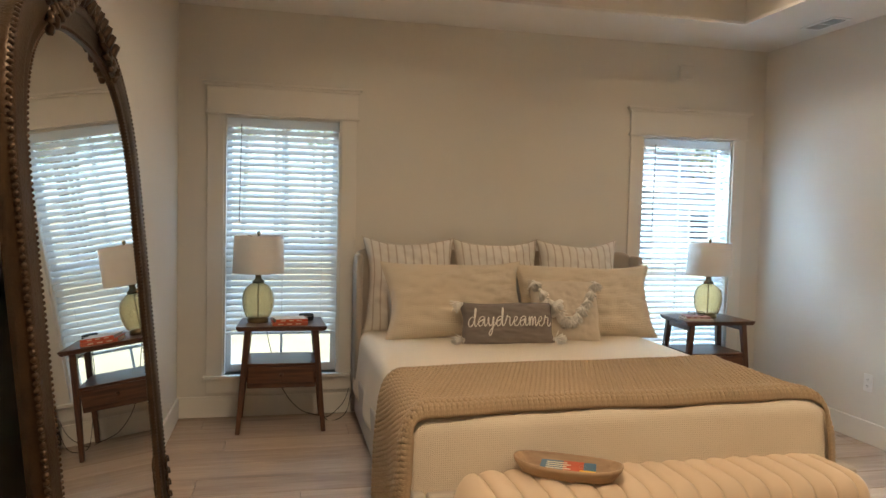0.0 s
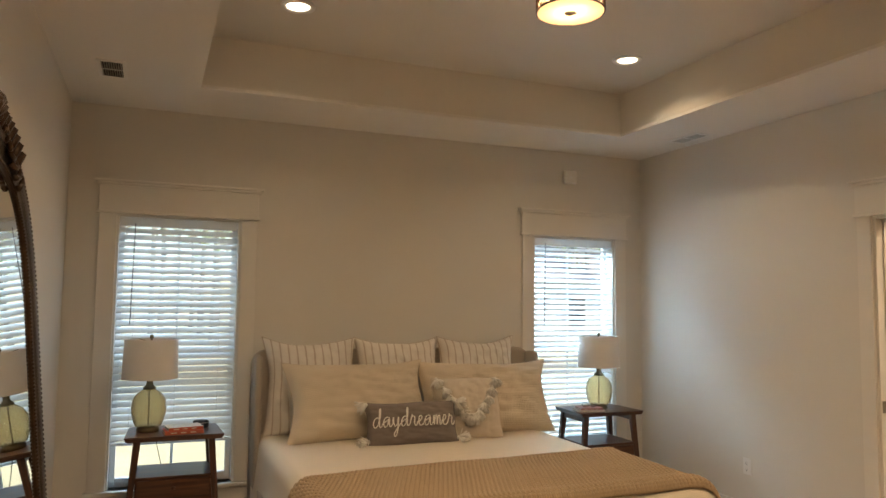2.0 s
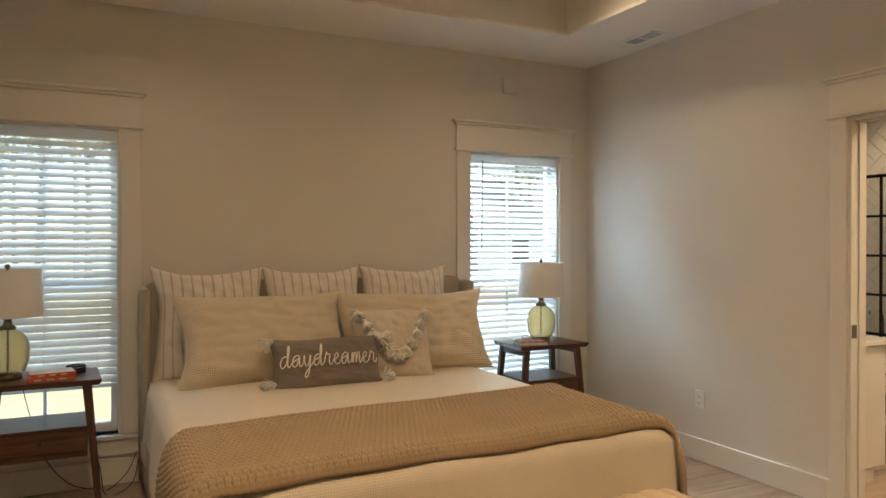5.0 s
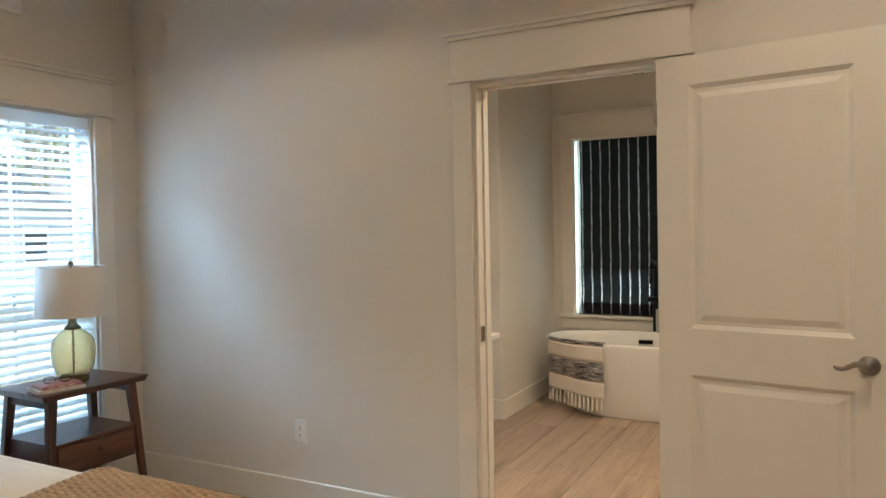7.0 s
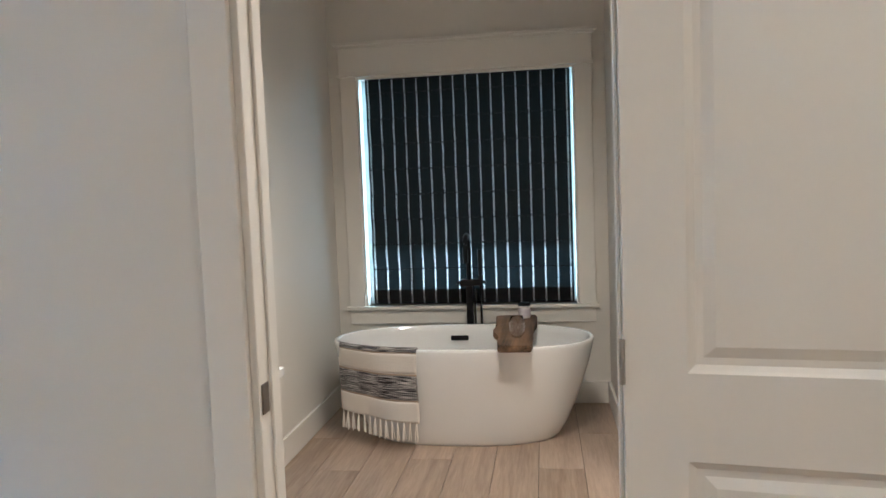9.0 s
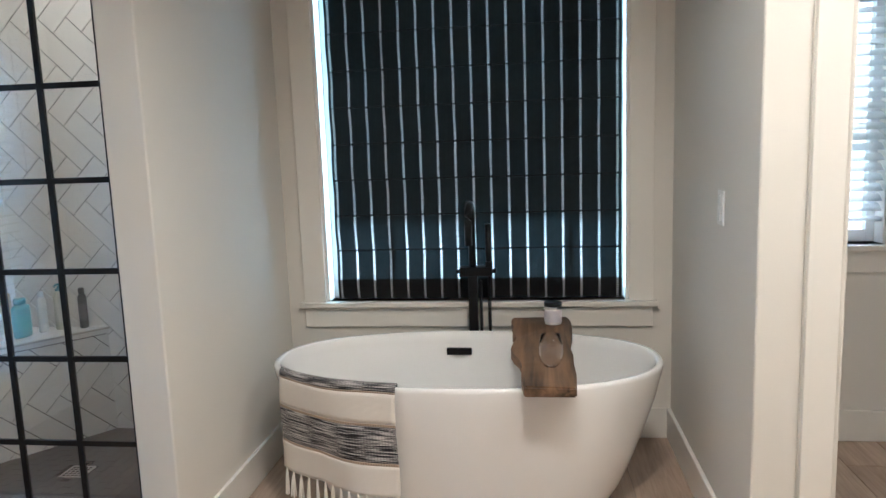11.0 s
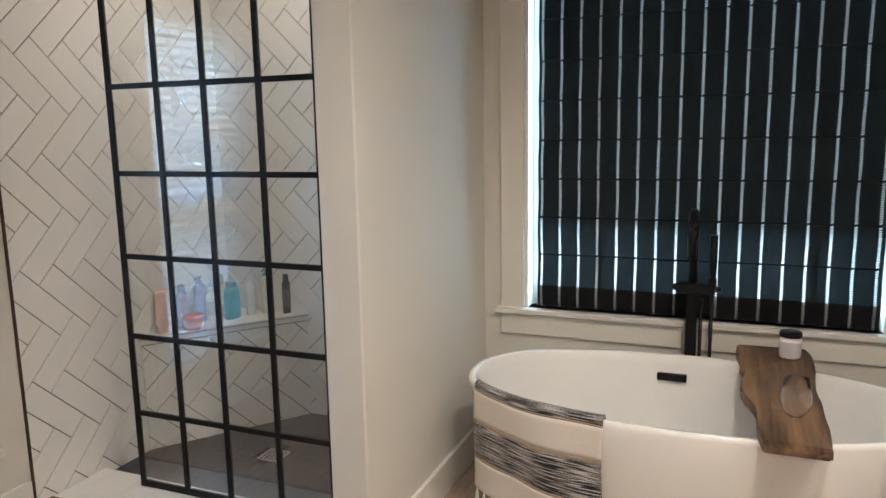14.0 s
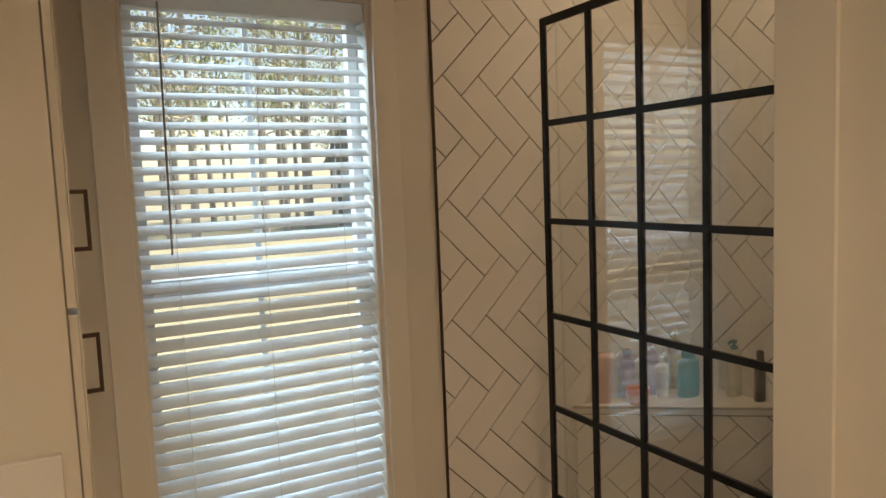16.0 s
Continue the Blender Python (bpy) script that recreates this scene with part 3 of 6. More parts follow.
# the open two-panel door
def panel_door():
    """A moulded two-panel leaf, hinged at its origin and reaching along -y, its outer face towards -x."""
    root = thing("door_1", "white moulded two-panel door standing fully open against the wall", "door", (4.515, 2.975, 0), kind="structure")
    w, z0, z1, t = 0.775, 0.016, 2.045, 0.035
    panels = ((0.118, w - 0.118, 1.03, 1.935), (0.118, w - 0.118, 0.215, 0.855))
    for side in (0, 1):
        bm = bmesh.new()
        f = -t / 2 if side == 0 else t / 2
        s = -1 if side == 0 else 1

        def ring(q, d):
            a, b, c, e = q
            return [bm.verts.new((f - s * d, -y, z)) for y, z in ((a, c), (b, c), (b, e), (a, e))]
        ys = (0, panels[0][0], panels[0][1], w)
        zs = (z0, panels[1][2], panels[1][3], panels[0][2], panels[0][3], z1)
        g = [[bm.verts.new((f, -y, z)) for y in ys] for z in zs]
        for i in range(5):
            for j in range(3):
                if not (j == 1 and i in (1, 3)):
                    bm.faces.new((g[i][j], g[i][j + 1], g[i + 1][j + 1], g[i + 1][j]))
        for k, i in ((1, 1), (0, 3)):
            a, b, c, e = panels[k]
            prev = [g[i][1], g[i][2], g[i + 1][2], g[i + 1][1]]
            for inset, d in ((0.006, 0.004), (0.016, 0.010), (0.030, 0.010), (0.052, 0.003), (0.056, 0.003)):
                cur = ring((a + inset, b - inset, c + inset, e - inset), d)
                for n in range(4):
                    bm.faces.new((prev[n], prev[(n + 1) % 4], cur[(n + 1) % 4], cur[n]))
                prev = cur
            bm.faces.new(prev)
        part("door_face", bm, DOORP, root)
    part("door_core", box(-t / 2 + 0.0105, t / 2 - 0.0105, -w, 0, z0, z1), DOORP, root)
    bm = bmesh.new()
    for y0, y1 in ((-0.012, 0), (-w, -w + 0.012)):
        bm_box(bm, -t / 2 + 0.0002, t / 2 - 0.0002, y0 - 0.0005, y1 + 0.0005, z0, z1)
    part("door_edge", bm, DOORP, root)
    for s in (-1, 1):
        bm = bmesh.new()
        prof = [(0.0, 0.0), (0.033, 0.0), (0.033, 0.004), (0.028, 0.010), (0.013, 0.013), (0.011, 0.045), (0.0, 0.046)]
        bm_lathe(bm, prof, 24)
        bmesh.ops.rotate(bm, verts=bm.verts, cent=(0, 0, 0), matrix=Matrix.Rotation(radians(90 * s), 3, "Y"))
        bmesh.ops.translate(bm, verts=bm.verts, vec=(s * t / 2, -w + 0.078, 0.945))
        bm_tube(bm, [(s * (t / 2 + 0.048), -w + 0.078 + q * 0.098, 0.945 + 0.010 * math.sin(q * 6.0)) for q in [k / 10 for k in range(-1, 11)]], 0.009,
                taper=[0.008, 0.011, 0.011, 0.0105, 0.01, 0.0095, 0.009, 0.0085, 0.008, 0.008, 0.0075, 0.005])
        part("door_handle", bm, AGED_NICKEL, root, "aged nickel curved lever handle", smooth=True)
    for z in (0.22, 1.05, 1.84):
        part("hinge", tube([(-t / 2 - 0.004, 0.004, z - 0.045), (-t / 2 - 0.004, 0.004, z + 0.045)], 0.006), NICKEL, root)
    root.matrix_basis = pose(4.513, 2.998, 0, 0, 0, -8.4)
    return root


panel_door()

# blinds
def blind(name, label, axis, face, hole, bottom, tilt, cord=True, depth=0.035, wand=0.30):
    """A two-inch slatted blind hung inside a window's opening."""
    a, b, z0, z1 = hole
    a, b = a + 0.018, b - 0.018
    root = thing(name, label, "blinds", group="slatted blinds")
    if axis == "x":
        base = pose((a + b) / 2, face + depth, 0)
    else:
        base = pose(face + depth, (a + b) / 2, 0, 0, 0, -90)
    root.matrix_basis = base
    w = b - a
    part("headrail", box(-w / 2, w / 2, -0.03, 0.028, z1 - 0.075, z1 - 0.016, bevel=0.003), SLAT, root)
    bm = bmesh.new()
    n = 6
    pts = [(-0.025 + 0.05 * i / n, 0.0035 * (1 - (2 * i / n - 1) ** 2)) for i in range(n + 1)]
    up = [[bm.verts.new((x, y, z + d)) for y, z in pts] for x in (-w / 2, w / 2) for d in (0.0, 0.0022)]
    for i in range(n):
        bm.faces.new((up[0][i], up[0][i + 1], up[2][i + 1], up[2][i]))
        bm.faces.new((up[1][i], up[3][i], up[3][i + 1], up[1][i + 1]))
    bm.faces.new((up[0][0], up[2][0], up[3][0], up[1][0]))
    bm.faces.new((up[0][n], up[1][n], up[3][n], up[2][n]))
    me = to_mesh("slat", bm, SLAT)
    z = z1 - 0.105
    k = 0
    while z > bottom + 0.03:
        ob = new("slat", me)
        ob.parent = root
        ob.matrix_basis = pose(0, 0, z, tilt + 1.5 * math.sin(k * 2.3), 0, 0.15 * math.sin(k * 1.7))
        z -= 0.0435
        k += 1
    part("bottom_rail", box(-w / 2, w / 2, -0.025, 0.025, bottom, bottom + 0.016, bevel=0.003), SLAT, root)
    for x in (-w * 0.36, 0.0, w * 0.36):
        bm = bmesh.new()
        for y in (-0.027, 0.027):
            bm_tube(bm, [(x, y, bottom + 0.008), (x, y, z1 - 0.05)], 0.0009, 4)
        part("ladder_cord", bm, SLAT, root)
    if cord:
        part("wand", tube([(-w / 2 + 0.095, -0.036, z1 - 0.06), (-w / 2 + 0.085, -0.042, z1 - 0.06 - wand * 2.2)], 0.0035, 6), mat("clear_wand", (0.25, 0.25, 0.25), 0.3), root)
    return root


blind("window_blind", "white slatted blind raised a hand above the sill", "x", NY, W1, 0.575, 43)
blind("window_blind", "white slatted blind lowered to the sill by the corner", "x", NY, W2, 0.335, 30)
blind("window_blind", "white slatted blind lowered to the sill beside the shower", "x", NY, BW, 0.337, 30, wand=0.33)
blind("window_blind", "white slatted blind stopping short of the toilet-room sill", "y", BX, CW, 1.0, 38, cord=False)


# the bed
bed = thing("bed", "king bed with a low greige upholstered headboard and cream coverlet", "bed", (2.325, 5.93, 0))


def headboard_bm():
    """A padded headboard with rolled top corners and short wings."""
    bm = bmesh.new()
    out = []
    w, h, r = 1.045, 1.185, 0.09
    for cx, a0 in ((w - r, 0), (-(w - r), 90)):
        for i in range(9):
            a = radians(a0 + 90 * i / 8)
            out.append((cx + r * math.cos(a), h - r + r * math.sin(a)))
    out = [(w, 0.05)] + out + [(-w, 0.05)]
    lo = [bm.verts.new((x, -0.115, z)) for x, z in out]
    hi = [bm.verts.new((x, 0.0, z)) for x, z in out]
    bm.faces.new(lo)
    bm.faces.new(list(reversed(hi)))
    es = []
    for i in range(len(out)):
        f = bm.faces.new((lo[i], hi[i], hi[(i + 1) % len(out)], lo[(i + 1) % len(out)]))
    es = [e for e in bm.edges if all(abs(v.co.y + 0.115) < 1e-6 for v in e.verts) or all(abs(v.co.y) < 1e-6 for v in e.verts)]
    bmesh.ops.bevel(bm, geom=es, offset=0.022, segments=4, affect="EDGES", profile=0.5)
    return bm


part("headboard", headboard_bm(), UPHOL, bed, "greige linen headboard", smooth=True)
for s in (-1, 1):
    part("headboard_wing", box(s * 1.045 - 0.045 * (s > 0), s * 1.045 + 0.045 * (s < 0), -0.27, -0.118, 0.30, 1.16, bevel=0.02, seg=3), UPHOL, bed, smooth=True)
for s in (-1, 1):
    part("side_rail", box(s * 1.0 - 0.03, s * 1.0 + 0.03, -2.34, -0.118, 0.06, 0.34, bevel=0.015, seg=3), UPHOL, bed)
part("foot_rail", box(-0.965, 0.965, -2.35, -2.29, 0.06, 0.34, bevel=0.015, seg=3), UPHOL, bed)
for sx in (-0.9, 0.9):
    for sy in (-2.25, -0.25):
        part("leg", box(sx - 0.03, sx + 0.03, sy - 0.03, sy + 0.03, 0.01, 0.06, bevel=0.004), WALNUT, bed)
part("mattress", box(-0.955, 0.955, -2.27, -0.12, 0.30, 0.615, bevel=0.05, seg=4), SHEET, bed)


def drape(s, edge, r):
    """How far out and how far down a cloth lies that runs s along a top whose edge is at 'edge'."""
    if s <= edge - r:
        return s, 0.0
    a = (s - (edge - r)) / r
    if a < math.pi / 2:
        return edge - r + r * math.sin(a), r * (1 - math.cos(a))
    return edge, r + (a - math.pi / 2) * r


def over_bed(a, b, top, half=0.965, foot=2.27, r=0.07, wave=0.010, sag=0.0):
    """A place on cloth laid over the bed: a across, b from the head towards the foot, in metres along the cloth."""
    s = 1 if a >= 0 else -1
    x, dx = drape(abs(a), half, r)
    y, dy = drape(b, foot, r)
    n = noise.noise(Vector((a * 2.1, b * 2.1, top * 3)))
    drop = max(dx, dy) if dx * dy == 0 else math.hypot(dx, dy) * 0.93
    z = top - drop + 0.006 * n * (drop < 0.02)
    if dx > r:
        x += wave * (1 + math.sin(b * 9 + 2 * n)) * min(1, (dx - r) / 0.25) + 0.02 * (dx - r)
    if dy > r:
        y += wave * (1 + math.sin(a * 8 + 2 * n)) * min(1, (dy - r) / 0.25) + 0.02 * (dy - r)
    return s * x, -y, z


def cover(u, v):
    a = (u - 0.5) * 2 * 1.36
    return over_bed(a, 0.13 + v * 2.62, half=0.965 if a < 0 else 0.93, top=0.632 + 0.010 * math.sin(math.pi * min(1, max(0, u))))


cov = cloth("coverlet", cover, 120, 120, SHEET, bed, (2.72, 2.62), "cream waffle-weave coverlet", thick=0.006)
cov.location.x = -0.045


# the knitted throw lies across the foot of the bed
def throw_place(u, v):
    a = -1.60 + u * 3.04
    front, back = 2.262 - 0.03 * (a + 1) / 2, 1.56 - 0.12 * (a + 1) / 2
    if a > 0.8:
        front += 0.07 * min(1, (a - 0.8) / 0.3)
    if a < -0.9:
        front += 0.10 * min(1, (-0.9 - a) / 0.5)
    edge = 0.005 * math.sin(a * 5) + 0.004 * math.sin(a * 13)
    b = back + (front - back) * v + edge
    x, y, z = over_bed(a, b, 0.655, half=0.99 if a < 0 else 0.945, foot=2.31, r=0.085, wave=0.012)
    row = 25 * v
    stitch = 0.5 + 0.5 * math.sin(2 * math.pi * (u * 128 + 0.5 * (int(row) % 2)))
    rib = 0.019 * abs(math.sin(math.pi * row)) ** 0.55 * (0.45 + 0.55 * stitch)
    fold = 0.010 * math.exp(-((v - 0.93) / 0.05) ** 2) + 0.008 * math.exp(-((v - 0.06) / 0.04) ** 2)
    fold -= 0.020 * max(0.0, (abs(2 * v - 1) - 0.95) / 0.05) ** 2
    if abs(a) < 0.95:
        return x, y, z + rib + fold
    s = 1 if a > 0 else -1
    t = min(1, (abs(a) - 0.95) / 0.12)
    return x + s * (rib + fold) * t, y, z + (rib + fold) * (1 - t)


throw = tagged(new("throw_blanket"), "chunky camel knitted throw laid across the foot of the bed", "blanket")
throw.matrix_basis = pose(2.285, 5.93, 0)
cloth("knit", throw_place, 560, 200, KNIT, throw, (3.04, 0.72), thick=0.012)


# pillows
def pillow(name, label, w, h, t, material, m, group="", pinch=0.05, flange=0.0, n=44, category="pillow", lean=0.0, seed=0.0):
    """A stuffed pillow that stands on its lower edge, its face towards -y."""
    root = tagged(new(name), label, category, group)
    root.matrix_basis = m

    def side(s):
        def f(u, v):
            a, b = 2 * u - 1, 2 * v - 1
            e = max(0.0, 1 - abs(a) ** 2.6) ** 0.5 * max(0.0, 1 - abs(b) ** 2.6) ** 0.5
            x = a * w / 2 * (1 - pinch * (1 - b * b) * abs(a) ** 4) + 0.004 * math.sin(5 * b + seed)
            z = h / 2 + b * h / 2 * (1 - pinch * 1.3 * (1 - a * a) * abs(b) ** 4 * (0.4 if b < 0 else 1.0)) + 0.004 * math.sin(4 * a + seed)
            k = noise.noise(Vector((a * 2 + seed, b * 2, s * 0.3))) * 0.08
            crease = (0.07 * noise.noise(Vector((a * 4 + seed, b * 5, s))) + 0.05 * noise.noise(Vector((a * 9 + seed, b * 9, s)))) * e
            return x, s * (t / 2 * e * (1 + k) + crease * t) , z
        return f
    for s, nm in ((-1, "front"), (1, "back")):
        cloth(nm, side(s), n, n, material, root, (w, h))
    bm = bmesh.new()
    f = side(-1)
    edge = [f(k / 20, 0) for k in range(20)] + [f(1, k / 20) for k in range(20)] + [f(1 - k / 20, 1) for k in range(20)] + [f(0, 1 - k / 20) for k in range(21)]
    bm_tube(bm, edge, 0.0035, 6)
    part("seam", bm, material, root, smooth=True)
    return root


BT = 0.632
for k, (x, tip) in enumerate(((1.65, -3), (2.285, 1), (2.905, 2))):
    pillow("euro_pillow", "square white linen pillow with thin taupe stripes against the headboard", 0.64, 0.665, 0.22, STRIPED, pose(x, 5.68, BT - 0.01, -11, 0, tip), "striped pillows", pinch=0.14, seed=k * 1.7)
pillow("sleeping_pillow", "white cotton sleeping pillow tucked behind the shams", 0.84, 0.49, 0.18, COTTON, pose(1.90, 5.53, BT - 0.005, -24, 0, 3), "sleeping pillows", seed=4)
pillow("sleeping_pillow", "white cotton sleeping pillow tucked behind the shams", 0.84, 0.48, 0.18, COTTON, pose(2.74, 5.53, BT - 0.005, -24, 0, -3), "sleeping pillows", seed=5)
pillow("king_pillow", "long sand waffle-weave pillow in front of the striped ones", 0.99, 0.545, 0.25, LINEN, pose(1.925, 5.36, BT - 0.005, -24, 0, 4), "waffle pillows", pinch=0.12, seed=2.2)
pillow("king_pillow", "long sand waffle-weave pillow in front of the striped ones", 1.0, 0.53, 0.25, LINEN, pose(2.82, 5.36, BT - 0.005, -24, 0, -5), "waffle pillows", pinch=0.12, seed=3.1)


def tassel(parent, p, size=0.07, down=(0, 0, -1), seed=0):
    """A loose tassel of yarn."""
    rnd = random.Random(seed)
    bm = bmesh.new()
    d = Vector(down).normalized()
    for k in range(44):
        q = Vector((rnd.gauss(0, 0.34), rnd.gauss(0, 0.30), rnd.gauss(0, 0.34)))
        w = (d + q).normalized()
        bm_tube(bm, [Vector(p), Vector(p) + w * size * 0.5 + Vector((0, -0.008, 0)), Vector(p) + w * size * rnd.uniform(0.8, 1.05)], 0.004, 4, taper=[0.005, 0.0055, 0.003])
    bm_lathe(bm, [(0.0, -0.012), (0.011, -0.006), (0.013, 0.002), (0.008, 0.011), (0.0, 0.014)], 10, at=p)
    return part("tassel", bm, TASSEL, parent, "ivory yarn tassel", smooth=True)


vp = pillow("tassel_pillow", "small square oatmeal pillow with a v of ivory tassels", 0.46, 0.43, 0.14, OATMEAL, pose(2.60, 5.20, BT - 0.003, -26, 0, -9), seed=1.2)
for k in range(12):
    q = k / 11
    x = -0.205 + 0.41 * q
    z = 0.40 - 0.27 * (1 - abs(2 * q - 1) ** 1.5)
    e = max(0.0, 1 - abs(x / 0.23) ** 2.6) ** 0.5 * max(0.0, 1 - abs((z - 0.215) / 0.215) ** 2.6) ** 0.5
    tassel(vp, (x, -0.07 * e - 0.026, z), 0.072, (0.25 - 0.5 * q, -0.25, -1), seed=k)

dp = pillow("word_pillow", "taupe linen lumbar pillow lettered daydreamer with corner tassels", 0.60, 0.275, 0.13, GREYLIN, pose(2.18, 5.115, BT - 0.001, -20, 0, -2), seed=0.4)
for sx, z in ((-0.295, 0.035), (0.295, 0.035), (-0.295, 0.262), (0.295, 0.262)):
    tassel(dp, (sx, -0.02, z), 0.078, (sx * 2.6, -0.45, -0.12 if z < 0.1 else -0.3), seed=int(50 + sx * 10 + z * 100))
# a brush script: each letter is one stroke that runs on into the next
BOWL = [(0.80, 0.80), (0.52, 1.0), (0.18, 0.78), (0.06, 0.36), (0.24, 0.02), (0.55, 0.20), (0.80, 0.80)]
TAIL = [(0.79, 0.30), (0.90, 0.02), (1.10, 0.16), (1.26, 0.40)]
SCRIPT = {
    "d": (BOWL + [(0.92, 1.45), (0.96, 1.82), (0.84, 1.84), (0.78, 1.30)] + TAIL, 1.22),
    "a": (BOWL + TAIL, 1.22),
    "y": ([(0.02, 0.60), (0.10, 0.95), (0.12, 0.40), (0.32, 0.04), (0.60, 0.34), (0.74, 0.95), (0.70, 0.10), (0.58, -0.62), (0.36, -0.92), (0.24, -0.66), (0.55, -0.20), (0.98, 0.22), (1.12, 0.42)], 1.08),
    "r": ([(0.0, 0.40), (0.16, 0.85), (0.24, 1.12), (0.30, 0.94), (0.52, 0.94), (0.60, 0.78), (0.55, 0.28), (0.70, 0.02), (0.90, 0.18), (1.02, 0.42)], 0.98),
    "e": ([(0.0, 0.40), (0.34, 0.50), (0.58, 0.78), (0.44, 1.0), (0.20, 0.80), (0.16, 0.34), (0.38, 0.02), (0.72, 0.14), (0.94, 0.42)], 0.90),
    "m": ([(0.02, 0.60), (0.12, 0.95), (0.14, 0.04), (0.22, 0.55), (0.42, 0.96), (0.54, 0.78), (0.53, 0.04), (0.62, 0.55), (0.82, 0.96), (0.94, 0.78), (0.93, 0.24), (1.05, 0.02), (1.28, 0.40)], 1.24),
}


def script_word(word, sx, sy):
    """The word's stroke as points (x, z), smoothed, its middle at x = 0."""
    pts, at = [], 0.0
    for c in word:
        stroke, step = SCRIPT[c]
        pts += [Vector((at + x + 0.10 * y, y, 0)) for x, y in stroke]
        at += step
    fine = []
    for i in range(len(pts) - 1):
        p0, p1, p2, p3 = pts[max(i - 1, 0)], pts[i], pts[i + 1], pts[min(i + 2, len(pts) - 1)]
        for k in range(5):
            t = k / 5
            fine.append(0.5 * (2 * p1 + (p2 - p0) * t + (2 * p0 - 5 * p1 + 4 * p2 - p3) * t * t + (3 * p1 - p0 - 3 * p2 + p3) * t ** 3))
    fine.append(pts[-1])
    return [((p.x - at / 2) * sx, p.y * sy) for p in fine]


line = []
for x, z in script_word("daydreamer", 0.0485, 0.062):
    z -= 0.026
    e = max(0.0, 1 - abs(x / 0.30) ** 2.6) ** 0.5 * max(0.0, 1 - abs(z / 0.1375) ** 2.6) ** 0.5
    line.append((x, -0.065 * e * 1.10 - 0.004, 0.1375 + z))
wide = [0.0030 + 0.0016 * min(1, abs(line[min(i + 1, len(line) - 1)][2] - line[i - 1][2]) / 0.02) for i in range(len(line))]
bm = tube(line, 0.004, 6, taper=wide)
part("lettering", bm, TASSEL, dp, "raised white script lettering reading daydreamer", smooth=True)


# the channelled bench at the foot of the bed
bench = thing("upholstered_bench", "cream velvet bench with channel tufting at the bed's foot", "bench", (2.315, 3.46, 0))
L, D = 1.70, 0.40
cloth_n = 17
for k in range(cloth_n):
    x0 = -L / 2 + L * k / cloth_n
    w = L / cloth_n
    bm = bmesh.new()
    n = 14
    rows = []
    for j in range(n + 1):
        q = j / n
        ang = math.pi * q
        yy = -math.cos(ang)
        zz = math.sin(ang)
        sy = (1 if yy > 0 else -1) * abs(yy) ** 0.45 * D / 2
        sz = 0.17 + abs(zz) ** 0.42 * 0.265
        ring = []
        for i in range(7):
            u = i / 6
            bul = math.sin(math.pi * u) ** 0.6
            xx = x0 + u * w
            edge = abs(xx) / (L / 2)
            shrink = 1 - 0.28 * max(0, (edge - 0.88) / 0.12) ** 2.4
            ring.append(bm.verts.new((xx, sy * shrink * (1 + 0.02 * bul), 0.17 + (sz - 0.17) * (1 - 0.22 * max(0, (edge - 0.88) / 0.12) ** 2.2) + 0.016 * (bul - 1) * (sz > 0.2))))
        rows.append(ring)
    for a, b in zip(rows, rows[1:]):
        for i in range(6):
            bm.faces.new((a[i], a[i + 1], b[i + 1], b[i]))
    bm.faces.new(rows[0] + list(reversed(rows[-1])))
    for i in (0, 6):
        bm.faces.new([r[i] for r in rows])
    part("channel", bm, VELVET, bench, smooth=True)
part("seat_base", box(-L / 2 + 0.05, L / 2 - 0.05, -D / 2 + 0.03, D / 2 - 0.03, 0.145, 0.18, bevel=0.01), VELVET, bench)
for sx in (-0.72, 0.72):
    for sy in (-0.13, 0.13):
        part("leg", tube([(sx, sy, 0.15), (sx * 1.03, sy * 1.1, 0.0105)], 0.02, 10, taper=[0.024, 0.013]), WALNUT_Z, bench, smooth=True)

tray = thing("wooden_tray", "oval carved wooden tray resting on the bench", "tray", (1.895, 3.48, 0.437), -30)
bm = bmesh.new()
rings = []
for q, z in ((0.0, 0.004), (0.78, 0.004), (0.95, 0.043), (0.965, 0.048), (1.0, 0.048), (0.985, 0.034), (0.84, 0.0), (0.0, 0.0)):
    ring = []
    for i in range(40):
        a = 2 * math.pi * i / 40
        c, s = math.cos(a), math.sin(a)
        ring.append(bm.verts.new((0.215 * max(q, 0.001) * math.copysign(abs(c) ** 0.8, c), 0.098 * max(q, 0.001) * math.copysign(abs(s) ** 0.85, s), z + (0.008 * c * c if q > 0.9 else 0))))
    rings.append(ring)
for a, b in zip(rings, rings[1:]):
    for i in range(40):
        bm.faces.new((a[i], a[(i + 1) % 40], b[(i + 1) % 40], b[i]))
part("bowl", bm, wood("pale_carved_wood", (0.30, 0.19, 0.11), (0.48, 0.33, 0.20), "X", 0.55, 5.0), tray, smooth=True)
book = thing("guide_book", "paperback with a blue, red and yellow cover in the tray", "book", (1.895, 3.475, 0.447), -26)
part("pages", box(-0.105, 0.105, -0.064, 0.064, 0.001, 0.017), mat("paper", (0.75, 0.72, 0.64), 0.8), book)
part("cover", box(-0.108, 0.108, -0.067, 0.067, 0.0175, 0.0195), mat("blue_cover", (0.045, 0.13, 0.22), 0.35), book, "dark blue printed cover")
CREAMP, REDP, YELP = mat("cream_print", (0.75, 0.70, 0.55), 0.5), mat("red_print", (0.55, 0.09, 0.035), 0.5), mat("yellow_print", (0.75, 0.45, 0.04), 0.5)
part("cover_panel", box(-0.02, 0.06, -0.067, 0.067, 0.0198, 0.0202), REDP, book, "red printed panel")
